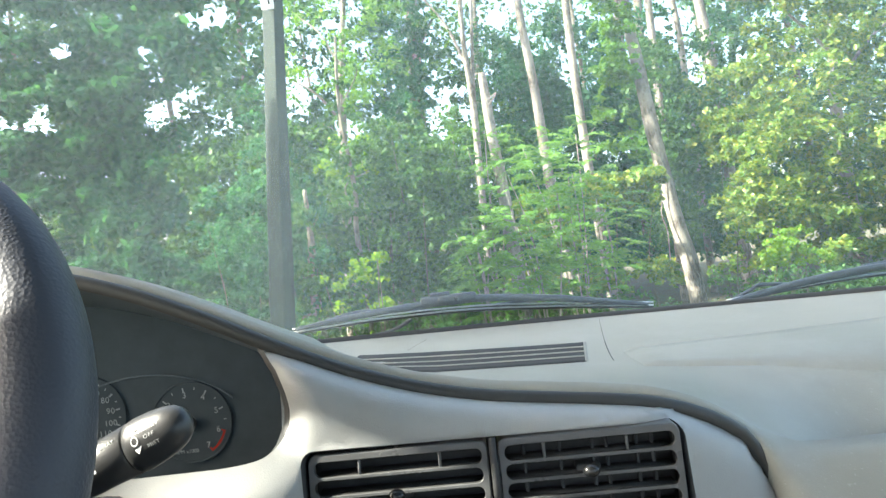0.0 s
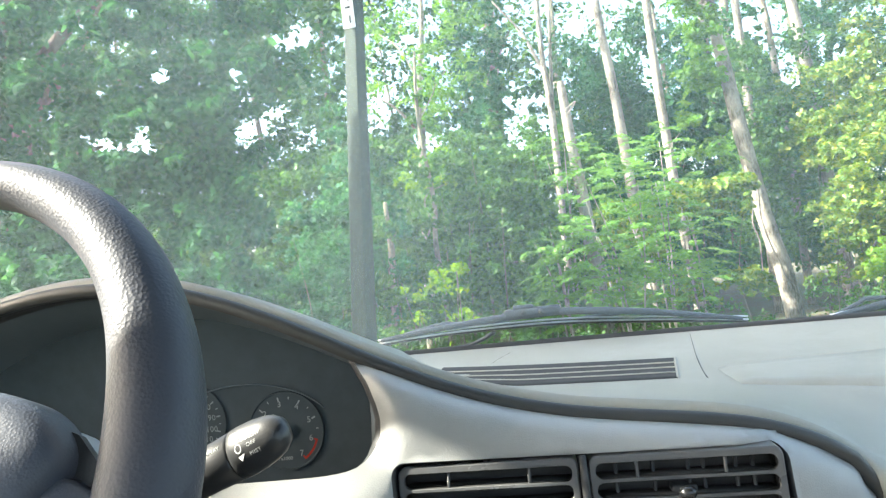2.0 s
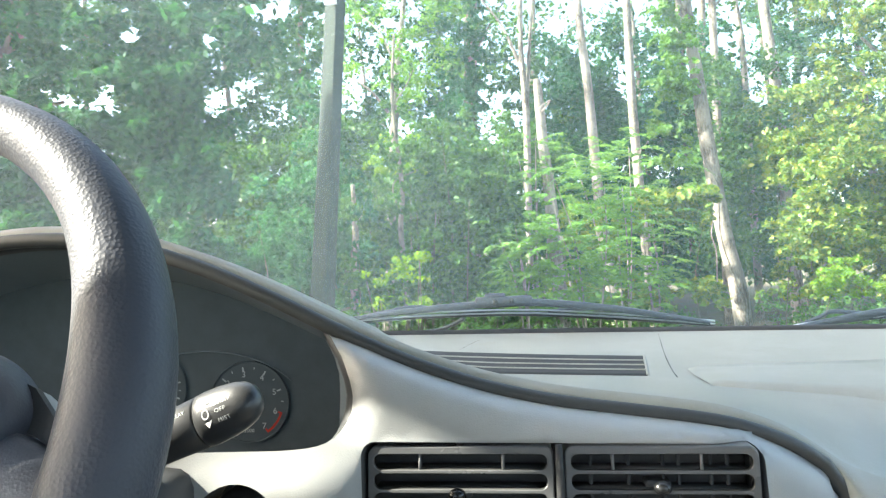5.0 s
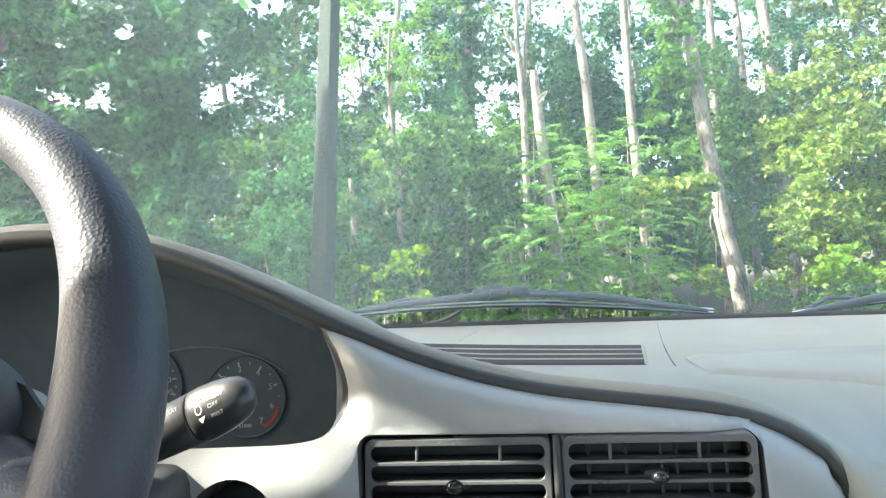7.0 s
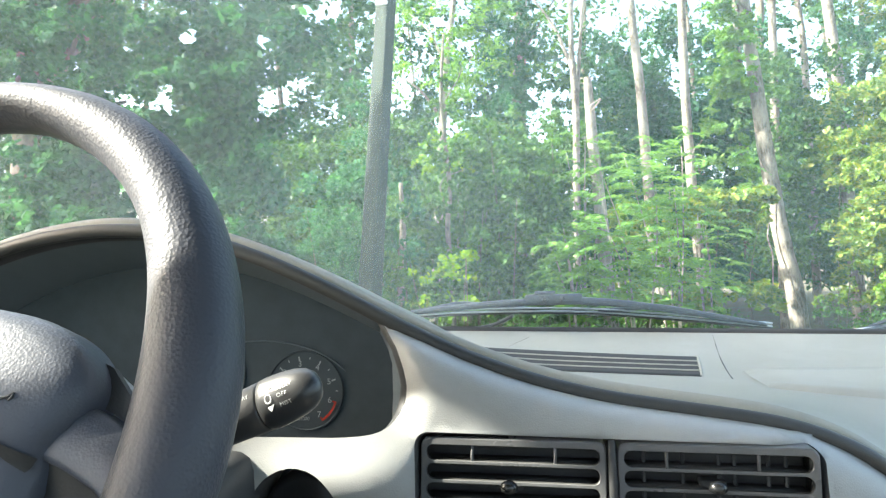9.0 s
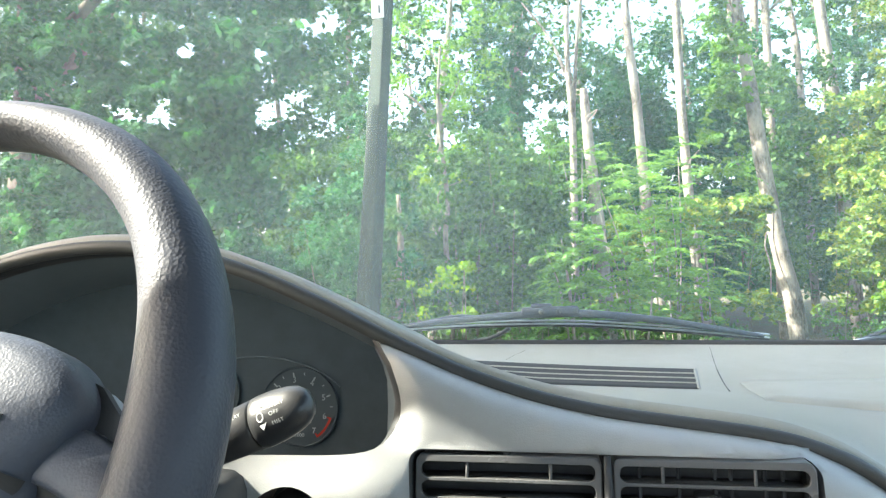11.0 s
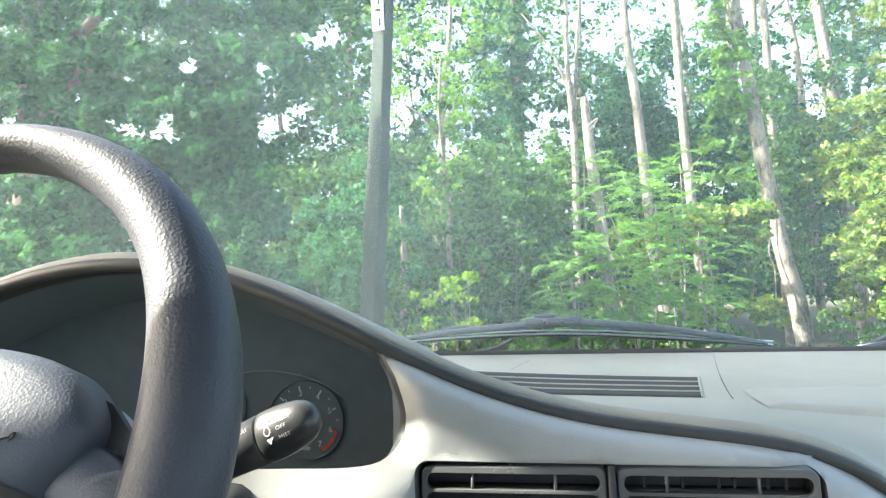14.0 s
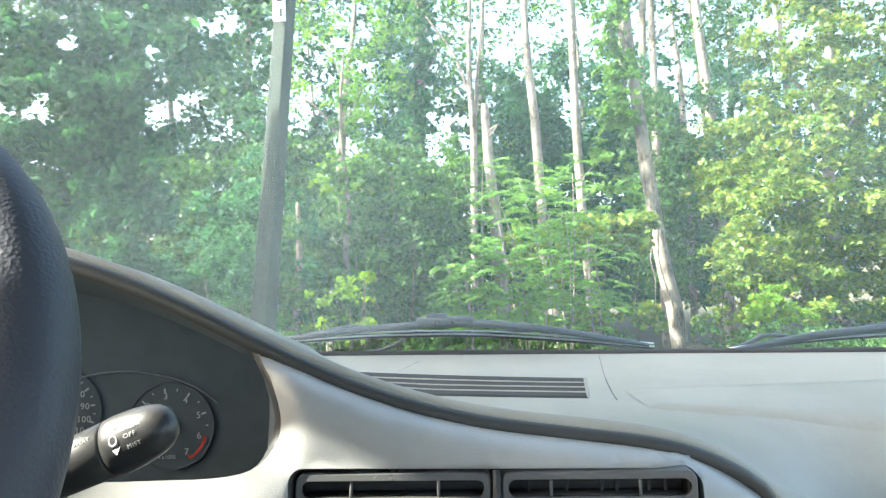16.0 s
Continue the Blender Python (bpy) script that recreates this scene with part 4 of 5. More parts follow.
# ---- wipers outside the glass ----
def wiper(top, foot, holes_at, label):
    """A parked wiper: pressed steel bridge over two yokes, rubber blade, rivets."""
    wp = thing("windscreen_wiper", label, "wiper", "windscreen wipers")

    def run(pts, n=8):
        return smooth_path(pts, n)

    path = run(top)
    deep = [0.0025 + 0.0025 * math.sin(math.pi * k / (len(path) - 1)) ** 0.8 for k in range(len(path))]
    v, f = loft([[p + Vector((0, dy, dz * d)) for dy, dz in ((-0.006, -1.1), (-0.0065, 0.3), (-0.005, 0.8), (0.0, 1.0), (0.005, 0.8), (0.0065, 0.3), (0.006, -1.1), (0.005, -1.0), (0.0045, 0.2), (0.0, 0.5), (-0.0045, 0.2), (-0.005, -1.0))] for p, d in zip(path, deep)], True, (True, True))
    obj("bridge", v, f, WIPER, wp, "dull black pressed bridge")
    low = run(foot)
    v, f = tube_mesh(low, 0.0035, 8, 1.3)
    obj("blade", v, f, RUBBER, wp, "black rubber blade")
    for up in (0.0015, 0.0062):
        v, f = tube_mesh([p + Vector((0, -0.006, up)) for p in low], 0.0013, 6)
        obj("spine", v, f, STEEL, wp, "thin bright steel spine")
    n = len(low)
    for a, b in ((0.05, 0.42), (0.55, 0.95)):
        i, j = int(a * n), int(b * n)
        mid = low[(i + j) // 2]
        yoke = run([low[i] + Vector((0, -0.003, 0.004)), low[(2 * i + j) // 3] + Vector((0, -0.003, 0.012)), mid + Vector((0, -0.003, 0.0155)), low[(i + 2 * j) // 3] + Vector((0, -0.003, 0.012)), low[j] + Vector((0, -0.003, 0.004))], 5)
        v, f = tube_mesh(yoke, 0.003, 6, 1.2)
        obj("yoke", v, f, WIPER, wp)
    if len(holes_at) > 1:
        m = (Vector(holes_at[0]) + Vector(holes_at[-1])) / 2
        part("bridge_block", box_bm((0.082, 0.012, 0.0125), 0.004, m + Vector((0, 0.003, 0.0005))), WIPER, wp)
        part("bridge_tab", box_bm((0.03, 0.010, 0.006), 0.0025, m + Vector((-0.012, 0.003, 0.0085))), WIPER, wp)
    for q in holes_at:
        bm = bmesh.new()
        bmesh.ops.create_cone(bm, cap_ends=True, segments=14, radius1=0.004, radius2=0.003, depth=0.006)
        bmesh.ops.rotate(bm, matrix=Matrix.Rotation(radians(90), 3, "X"), verts=bm.verts)
        bmesh.ops.translate(bm, vec=Vector(q) + Vector((0, -0.008, 0)), verts=bm.verts)
        part("rivet", bm, RUBBER, wp)
    return wp, path


w1, _ = wiper([(-0.262, 0.515, 0.9745), (-0.19, 0.508, 0.982), (-0.10, 0.503, 0.9885), (-0.03, 0.50, 0.9905), (0.03, 0.503, 0.9885), (0.12, 0.51, 0.977), (0.20, 0.52, 0.962), (0.265, 0.53, 0.949)],
              [(-0.27, 0.53, 0.968), (-0.15, 0.525, 0.973), (0.0, 0.52, 0.972), (0.13, 0.525, 0.961), (0.275, 0.54, 0.944)],
              [(-0.042, 0.496, 0.9935), (-0.018, 0.496, 0.9935)], "black windscreen wiper parked across the glass before the driver")
v, f = tube_mesh(smooth_path([(-0.17, 0.56, 0.945), (-0.135, 0.55, 0.949), (-0.11, 0.54, 0.957), (-0.09, 0.53, 0.968)], 6), [0.003] * 19, 8)
obj("arm", v, f, WIPER, w1)
part("arm_cap", box_bm((0.03, 0.02, 0.009), 0.003, (-0.18, 0.56, 0.944)), WIPER, w1)
wiper([(0.375, 0.50, 0.941), (0.42, 0.492, 0.950), (0.48, 0.48, 0.961), (0.56, 0.47, 0.969), (0.64, 0.455, 0.973), (0.72, 0.44, 0.976)],
      [(0.372, 0.51, 0.937), (0.45, 0.50, 0.949), (0.55, 0.485, 0.957), (0.70, 0.46, 0.962)],
      [(0.585, 0.462, 0.974)], "black windscreen wiper parked across the glass before the passenger")


# ---- outdoors ----


def land(x, y):
    """The ground: level round the car, falling away a little towards the wood."""
    r = max(0.0, y - 9.0)
    s = min(1.0, max(0.0, (y - 3.5) / 4.0))
    return 0.05 * noise.noise(Vector((x * 0.25, y * 0.25, 0))) * min(1, r / 3 + 0.2) - 0.02 - 0.85 * s * s * (3 - 2 * s)


def ground():
    n = 90
    xs = [math.copysign(abs(k) ** 2.2, k) * 600 for k in np.linspace(-1, 1, n + 1)]
    loops = [[(x, y, land(x, y)) for x in xs] for y in xs]
    v, f = loft(loops, False)
    ob = obj("ground", v, f, GROUND)
    return tagged(ob, "brown leaf litter and low green growth on the ground", "ground", kind="structure")


ground()


def post():
    p = thing("post", "tall grey-green square post with a small white sign", "post", at=(-2.35, 8.0, 0.0))
    lean = Vector((0.088, 0, 1)).normalized()
    right = Vector((1, 0, 0))
    loops = []
    for h, k in ((-1.0, 1.36), (1.0, 1.26), (3.0, 1.12), (5.0, 1.02), (7.5, 0.96)):
        c = Vector((-0.065, 0, 0)) + lean * h
        loops.append([c + Vector(q) * k for q in ((-0.118, -0.03, 0), (-0.112, -0.04, 0), (0.045, -0.12, 0), (0.055, -0.118, 0), (0.128, 0.02, 0), (0.122, 0.03, 0), (-0.04, 0.11, 0), (-0.05, 0.108, 0))])
    v, f = loft(loops, True, (True, True))
    obj("shaft", v, f, POST, p, smooth=False)
    s = part("sign_plate", box_bm((0.165, 0.012, 0.95), 0.005, (0.30, -0.135, 4.86)), SIGN_WHITE, p, "small white upright sign plate")
    for z, w, h in ((4.50, 0.022, 0.10), (4.66, 0.07, 0.03), (4.80, 0.022, 0.13), (4.99, 0.022, 0.13), (5.14, 0.07, 0.03)):
        part("mark", box_bm((w, 0.004, h), 0.001, (0.30 + (0.02 if w < 0.05 else 0), -0.143, z)), DARK, s)
    return p


post()


def leaf_cloud(name, centres, normals, sizes, mat, parent=None, long=1.7, droop=0.25, seed=0, ways=None, folded=True):
    """Many single leaves, each turned its own way: pointed and folded along the rib, or plain four-cornered ones."""
    rng = np.random.default_rng(seed)
    c, n = np.asarray(centres, float), np.asarray(normals, float)
    N = len(c)
    n = n + rng.normal(0, 0.75 if ways is None else 0.25, (N, 3))
    n /= np.linalg.norm(n, axis=1)[:, None]
    if ways is None:
        t = rng.normal(0, 1, (N, 3))
        t[:, 2] -= droop * 2
    else:
        t = np.asarray(ways, float) + rng.normal(0, 0.12, (N, 3))
    t -= n * (t * n).sum(1)[:, None]
    t /= np.linalg.norm(t, axis=1)[:, None]
    b = np.cross(n, t)
    s = np.asarray(sizes, float)[:, None]
    L, W = s * long * 0.5, s * 0.5
    fold = -n * s * 0.12
    if folded:
        V = [c - t * L, c - t * L * 0.35 + b * W - fold, c + t * L * 0.35 + b * W * 0.75 - fold, c + t * L + n * s * -0.1, c + t * L * 0.35 - b * W * 0.75 - fold, c - t * L * 0.35 - b * W - fold]
        quads = [[0, 1, 2, 3], [0, 3, 4, 5]]
    else:
        V = [c - t * L, c + b * W - t * L * 0.1, c + t * L, c - b * W - t * L * 0.1]
        quads = [[0, 1, 2, 3]]
    base = np.arange(N)[:, None] * len(V)
    V = np.stack(V, 1).reshape(-1, 3)
    F = np.concatenate([base + q for q in quads], 1).reshape(-1)
    me = bpy.data.meshes.new(name)
    me.vertices.add(len(V))
    me.vertices.foreach_set("co", V.ravel())
    me.loops.add(len(F))
    me.loops.foreach_set("vertex_index", F)
    me.polygons.add(len(F) // 4)
    me.polygons.foreach_set("loop_start", np.arange(len(F) // 4) * 4)
    me.update(calc_edges=True)
    me.materials.append(mat)
    ob = new(name, me)
    ob.parent = parent
    return ob


# openings in the canopy where the sky comes through: x and z at fifteen metres, half widths
GAPS = [(-6.6, 6.0, 0.45, 0.65), (-6.0, 5.5, 0.35, 0.3), (-7.0, 5.0, 0.6, 0.38), (-10.0, 5.1, 0.9, 0.5), (-2.05, 4.1, 0.5, 0.5), (-0.1, 4.2, 0.38, 0.6), (5.6, 5.6, 0.6, 0.5), (4.6, 7.0, 0.35, 0.5),
        (-5.4, 7.3, 0.6, 0.35), (-2.2, 6.6, 0.35, 0.3), (6.2, 4.6, 0.4, 0.4), (2.2, 6.7, 0.45, 0.4), (0.4, 6.0, 0.4, 0.5), (-5.0, 2.2, 0.16, 0.2), (-4.3, 1.1, 0.14, 0.16), (8.9, 3.6, 0.3, 0.2), (7.6, 6.9, 0.5, 0.3), (-8.6, 6.9, 0.5, 0.3), (3.0, 4.6, 0.2, 0.5)]


def thinned(p, rng, ragged=0.45):
    """Keeps the leaves that do not close an opening in the canopy."""
    k = 15.45 / (p[:, 1] + 0.45)
    x, z = (p[:, 0] + 0.03) * k - 0.03, (p[:, 2] - 1.06) * k + 1.06
    keep = np.ones(len(p), bool)
    edge = rng.normal(0, ragged * 0.6, len(p))
    fray = np.zeros(len(p))
    near = np.zeros(len(p), bool)
    stray = rng.uniform(0, 1, len(p)) < 0.07
    for gx, gz, rx, rz in GAPS:
        near |= ((x - gx) / rx) ** 2 + ((z - gz) / rz) ** 2 < 5
    for i in np.flatnonzero((z > 3.4) & (p[:, 1] > 8)):
        if noise.fractal(Vector((x[i] * 1.1 + 7, z[i] * 1.1, p[i, 1] * 0.02)), 0.8, 2.1, 5) > 0.66 + 0.5 * edge[i]:
            keep[i] = False
    for i in np.flatnonzero(near):
        fray[i] = noise.fractal(Vector((x[i] * 1.5, z[i] * 1.5, 0.3)), 0.9, 2.1, 5)
    for gx, gz, rx, rz in GAPS:
        keep &= (((x - gx) / rx) ** 2 + ((z - gz) / rz) ** 2 > 0.65 + edge + 2.0 * fray) | stray
    return keep


FINE, LEAF = 2.2, 0.68


def clumps(rng, centres, spread, per, size, flat=0.6):
    """Leaf places in boughs: flattened sprays that reach out and droop, leaves of one bough facing alike."""
    P, Nn, S = [], [], []
    for c in centres:
        m = max(4, int(FINE * per * rng.uniform(0.5, 1.5)))
        a = rng.uniform(0, 2 * math.pi)
        along, across = np.array([math.cos(a), math.sin(a)]), np.array([-math.sin(a), math.cos(a)])
        reach = spread * rng.uniform(0.9, 1.9)
        t = rng.uniform(-1, 1, m)
        w = rng.normal(0, 1, m) * spread * 0.42 * (1.15 - np.abs(t))
        h = rng.normal(0, 1, m) * spread * 0.17 - 0.35 * reach * t * t - 0.3 * w * w / spread + 0.12 * np.sin(7 * t + a) * spread
        tilt = rng.normal(0, 0.22, 2)
        q = np.stack([along[0] * t * reach + across[0] * w, along[1] * t * reach + across[1] * w, h + tilt[0] * t * reach + tilt[1] * w], 1)
        P.append(q + c)
        Nn.append(np.tile([rng.normal(0, 0.25), -0.3 + rng.normal(0, 0.25), 0.85], (m, 1)))
        S.append(size * LEAF * rng.uniform(0.6, 1.4, m))
    return np.concatenate(P), np.concatenate(Nn), np.concatenate(S)


def trunk_mesh(points, radii, name, mat, parent, label=""):
    path = smooth_path(points, 6)
    r = np.interp(np.linspace(0, 1, len(path)), np.linspace(0, 1, len(radii)), radii)
    v, f = tube_mesh(path, list(r), 14, 1.0, 0.05)
    return obj(name, v, f, mat, parent, label)


def tree(label, points, radii, limbs, crown, mat_bark, mat_leaf, seed, leaf_size=0.1, per=40, spread=0.35, group="trees of the wood"):
    """A tree: trunk through points, limbs off it, and a crown of leaf sprays at the crown's boxes."""
    rng = np.random.default_rng(seed)
    a, b = Vector(points[0]), Vector(points[1])
    points = [a + (a - b) * ((a.z + 1.0) / (b.z - a.z))] + list(points)[1:]
    base = Vector(points[0])
    t = thing("tree", label, "tree", group, at=base)
    pts = [Vector(p) - base for p in points]
    trunk_mesh(pts, radii, "trunk", mat_bark, t)
    tips = []
    for start, end, r in limbs:
        a, b = Vector(start) - base, Vector(end) - base
        mid = (a + b) / 2 + Vector((rng.normal(0, 0.1), rng.normal(0, 0.1), 0.12))
        trunk_mesh([a, mid, b], [r, r * 0.7, r * 0.3], "limb", mat_bark, t)
        tips.append(b)
    if crown:
        cs = []
        for (x0, x1), (y0, y1), (z0, z1), n in crown:
            cs.append(rng.uniform((x0, y0, z0), (x1, y1, z1), (n, 3)))
        cs = np.concatenate(cs)
        P, Nn, S = clumps(rng, cs, spread, per, leaf_size)
        keep = thinned(P, rng)
        leaf_cloud("crown", P[keep] - np.array(base), Nn[keep], S[keep], mat_leaf, t, seed=seed)
    return t


# large shaded tree close on the driver's side
tree("large broad-leaved tree with a dark shaded crown", [(-6.7, 7.2, 0), (-6.65, 7.2, 1.9), (-6.5, 7.15, 3.9), (-6.4, 7.1, 6.4)], [0.30, 0.26, 0.22, 0.14],
     [((-6.5, 7.15, 3.3), (-4.3, 6.1, 4.5), 0.09), ((-6.5, 7.15, 2.7), (-4.6, 6.2, 2.9), 0.065), ((-6.45, 7.15, 4.0), (-3.45, 6.2, 5.0), 0.09)],
     [((-7.6, -2.45), (5.8, 7.0), (3.0, 5.5), 230), ((-6.1, -2.95), (5.9, 6.9), (0.95, 3.05), 180), ((-8.3, -5.8), (6.0, 7.8), (0.5, 2.6), 120)], BARK_DARK, LEAF_DARK_SHADED, 11, 0.085, 60, 0.22)


def unseen_shade_tree():
    """An unseen tree added beside the car; one bough shades windscreen and dashboard top."""
    rng = np.random.default_rng(23)
    base = Vector((-4.4, 1.0, 0))
    t = thing("tree", "unseen leafy tree added beside the parked car to shade it", "tree", "trees of the wood", at=base)
    c = Vector((-0.74, 0.3, 1.7)) + SUN_WAY * 2.2
    trunk_mesh([(0, 0, -0.1), (0.1, 0.1, 1.5), (0.3, 0.2, 3.2), (0.2, 0.3, 5.5)], [0.2, 0.17, 0.12, 0.05], "trunk", BARK_DARK, t)
    trunk_mesh([(0.2, 0.1, 2.2), (c - base) * 0.6 + Vector((0, 0.0, 0.9)), c - base], [0.07, 0.05, 0.015], "limb", BARK_DARK, t)
    # leaves of the bough, spread across the sun's way before the windscreen
    q = rng.uniform((-0.065, 0.80, 1.9), (0.75, 2.6, 2.5), (10300, 3))
    P = np.stack([np.full(len(q), -0.74), q[:, 0], q[:, 1]], 1) + q[:, 2:] * np.array(SUN_WAY)
    up = np.concatenate([rng.uniform((-1.5, 0.1, 4.4), (0.4, 1.4, 6.4), (90, 3)), rng.uniform((-2.0, 0.2, 3.2), (-0.6, 0.9, 4.6), (30, 3))])
    Pu, Nu, Su = clumps(rng, up, 0.4, 40, 0.1)
    leaf_cloud("upper_crown", Pu, Nu, Su, LEAF_MID, t, seed=25)
    leaf_cloud("crown", P - np.array(base), np.tile(np.array(SUN_WAY), (len(P), 1)), rng.uniform(0.05, 0.08, len(P)), LEAF_MID, t, seed=23)


unseen_shade_tree()
# grey trunks in the wood
tree("pale forked trunk with thin foliage", [(0.53, 12, -0.1), (0.53, 12, 0.5), (0.57, 12, 2.2), (0.605, 12, 3.72), (0.56, 12, 5.0), (0.60, 12, 6.35), (0.55, 12, 9)], [0.09, 0.075, 0.065, 0.065, 0.048, 0.042, 0.03],
     [((0.605, 12, 3.6), (0.88, 12.1, 6.4), 0.045), ((0.6, 12, 4.4), (-0.25, 12.1, 6.1), 0.04), ((0.88, 12.1, 6.3), (1.0, 12.2, 9.0), 0.03)], [((-0.8, 0.5), (11.5, 13), (4.6, 7.2), 22)], BARK, LEAF_MID, 12, 0.09, 26, 0.28)
tree("broken-off pale dead trunk", [(1.02, 11, -0.1), (0.96, 11, 0.8), (0.90, 11, 1.9), (0.815, 11, 3.0), (0.775, 11, 3.85), (0.765, 11, 4.06)], [0.13, 0.12, 0.105, 0.09, 0.075, 0.055],
     [((0.79, 11, 3.45), (0.73, 10.95, 3.52), 0.018)], None, BARK, LEAF_MID, 13)
tree("slender pale trunk leaning slightly", [(2.25, 13, -0.1), (2.14, 13, 0.9), (2.03, 13, 2.02), (1.97, 13, 3.3), (1.918, 13, 4.37), (1.83, 13, 5.4), (1.80, 13, 6.03), (1.79, 13, 6.75), (1.8, 13, 9.5)], [0.13, 0.115, 0.105, 0.1, 0.092, 0.085, 0.075, 0.07, 0.04],
     [((1.8, 13, 6.6), (2.5, 13.2, 7.8), 0.04)], [((1.2, 2.4), (13, 14), (7, 9), 14)], BARK, LEAF_MID, 14, 0.09, 28)
tree("slender pale trunk in deep shade", [(3.42, 15, -0.1), (3.34, 15, 1.2), (3.274, 15, 2.25), (3.22, 15, 3.6), (3.186, 15, 4.83), (3.18, 15, 6.2), (3.16, 15, 7.6), (3.0, 15, 10)], [0.12, 0.115, 0.11, 0.105, 0.10, 0.09, 0.08, 0.05],
     [((3.3, 15, 2.6), (3.5, 14.9, 3.5), 0.02)], [((2.4, 4.2), (15, 17), (7.2, 9), 18)], BARK, LEAF_MID, 15, 0.1, 28)
tree("stout leaning trunk with cracked pale bark and climbing ivy", [(4.66, 12.9, -0.3), (4.61, 12.9, 0.2), (4.47, 12.9, 0.9), (4.338, 12.9, 1.72), (4.167, 12.9, 3.11), (4.043, 12.9, 4.28), (3.93, 12.9, 5.4), (3.851, 12.9, 6.64), (3.8, 12.9, 9)], [0.175, 0.165, 0.155, 0.15, 0.14, 0.13, 0.11, 0.09, 0.06],
     [((3.9, 12.9, 5.6), (3.4, 12.8, 6.6), 0.04)], [((3.3, 3.85), (12.4, 12.8), (4.0, 7.6), 110), ((3.0, 3.8), (12.3, 13), (2.5, 4.4), 26)], BARK, LEAF_FERN, 16, 0.085, 26, 0.16)
tree("tall straight pale trunk", [(5.45, 16, -0.1), (5.42, 16, 2.5), (5.40, 16, 4.58), (5.42, 16, 6.2), (5.398, 16, 7.92), (5.3, 16, 11)], [0.11, 0.10, 0.095, 0.09, 0.085, 0.05],
     [((5.4, 16, 6.8), (6.3, 16.2, 7.6), 0.04)], [((4.6, 6.3), (15.6, 17), (8, 10), 18), ((4.4, 6.4), (14.0, 15.4), (0.8, 5.3), 190)], BARK, LEAF_MID, 17, 0.1, 28)
tree("tall pale trunk beside bright foliage", [(6.62, 15, -0.1), (6.55, 15, 1.2), (6.50, 15, 2.04), (6.46, 15, 3.3), (6.41, 15, 4.46), (6.26, 15, 6.0), (6.146, 15, 7.47), (6.0, 15, 10)], [0.15, 0.14, 0.13, 0.12, 0.12, 0.11, 0.10, 0.05],
     [], [((5.8, 7.6), (14.6, 16), (6.4, 8.6), 22)], BARK, LEAF_MID, 18, 0.1, 28)
tree("thin distant pale trunk against the sky", [(6.55, 17, -0.1), (6.5, 17, 3.5), (6.45, 17, 6.1), (6.3, 17, 7.6), (6.2, 17, 9.5)], [0.10, 0.09, 0.08, 0.06, 0.04], [((6.4, 17, 6.4), (6.0, 17, 7.6), 0.03)], None, BARK, LEAF_MID, 24)
tree("thin grey tree with spreading green boughs", [(-2.35, 13, -0.1), (-2.25, 13, 1.2), (-2.195, 13, 2.15), (-2.064, 13, 3.78), (-1.95, 13, 5.08), (-1.75, 13, 6.4), (-1.7, 13, 8)], [0.11, 0.10, 0.095, 0.085, 0.07, 0.05, 0.03],
     [((-2.0, 13, 4.3), (-1.2, 12.8, 5.3), 0.035), ((-2.05, 13, 3.9), (-3.0, 12.8, 4.9), 0.035), ((-1.95, 13, 5.0), (-2.7, 13, 6.2), 0.03)], [((-3.4, -0.7), (12.2, 13.5), (4.4, 7.0), 46), ((-1.9, -1.0), (12, 12.8), (4.1, 5.2), 10)], BARK, LEAF_FERN, 19, 0.075, 30, 0.26)
tree("thin crooked grey sapling trunk among vines", [(-1.45, 9.5, -0.9), (-1.47, 9.5, 0.6), (-1.51, 9.5, 1.5), (-1.46, 9.5, 2.0), (-1.48, 9.5, 2.5), (-1.55, 9.5, 3.5), (-1.48, 9.5, 4.5)], [0.045, 0.042, 0.040, 0.037, 0.034, 0.028, 0.018],
     [((-1.50, 9.5, 1.7), (-1.20, 9.45, 2.4), 0.014), ((-1.48, 9.5, 2.5), (-1.82, 9.5, 3.2), 0.014), ((-1.54, 9.5, 3.4), (-1.22, 9.5, 4.0), 0.012)],
     [((-1.62, -1.36), (9.3, 9.45), (0.3, 3.0), 9), ((-1.85, -1.2), (9.3, 9.6), (2.5, 3.9), 10)], BARK_THIN, LEAF_MID, 26, 0.06, 26, 0.1)
tree("short grey dead stub among leaves", [(-2.23, 9.2, -0.85), (-2.21, 9.2, 0.4), (-2.20, 9.2, 1.0), (-2.15, 9.2, 1.45), (-2.16, 9.2, 2.2)], [0.062, 0.058, 0.055, 0.050, 0.030],
     [((-2.19, 9.2, 1.2), (-2.02, 9.15, 1.75), 0.016)], [((-2.35, -2.0), (8.95, 9.15), (0.2, 1.15), 16), ((-2.3, -2.0), (9.0, 9.15), (1.7, 2.2), 4)], BARK_THIN, LEAF_MID, 20, 0.06, 26, 0.12)
tree("dark straight trunk wrapped in ivy", [(-0.75, 16, -0.1), (-0.66, 16, 2.5), (-0.591, 16, 4.48), (-0.418, 16, 8.1), (-0.3, 16, 11)], [0.20, 0.19, 0.18, 0.15, 0.1],
     [((-0.5, 16, 6), (0.4, 16, 7.4), 0.05)], [((-1.3, 0.0), (15.3, 16.2), (4.4, 8.2), 60), ((-1.5, 0.2), (14.6, 16), (2.5, 4.8), 50), ((-0.85, -0.25), (15.4, 15.75), (3.0, 9.5), 110)], BARK_DARK, LEAF_DARK_SHADED, 21, 0.09, 36, 0.2)
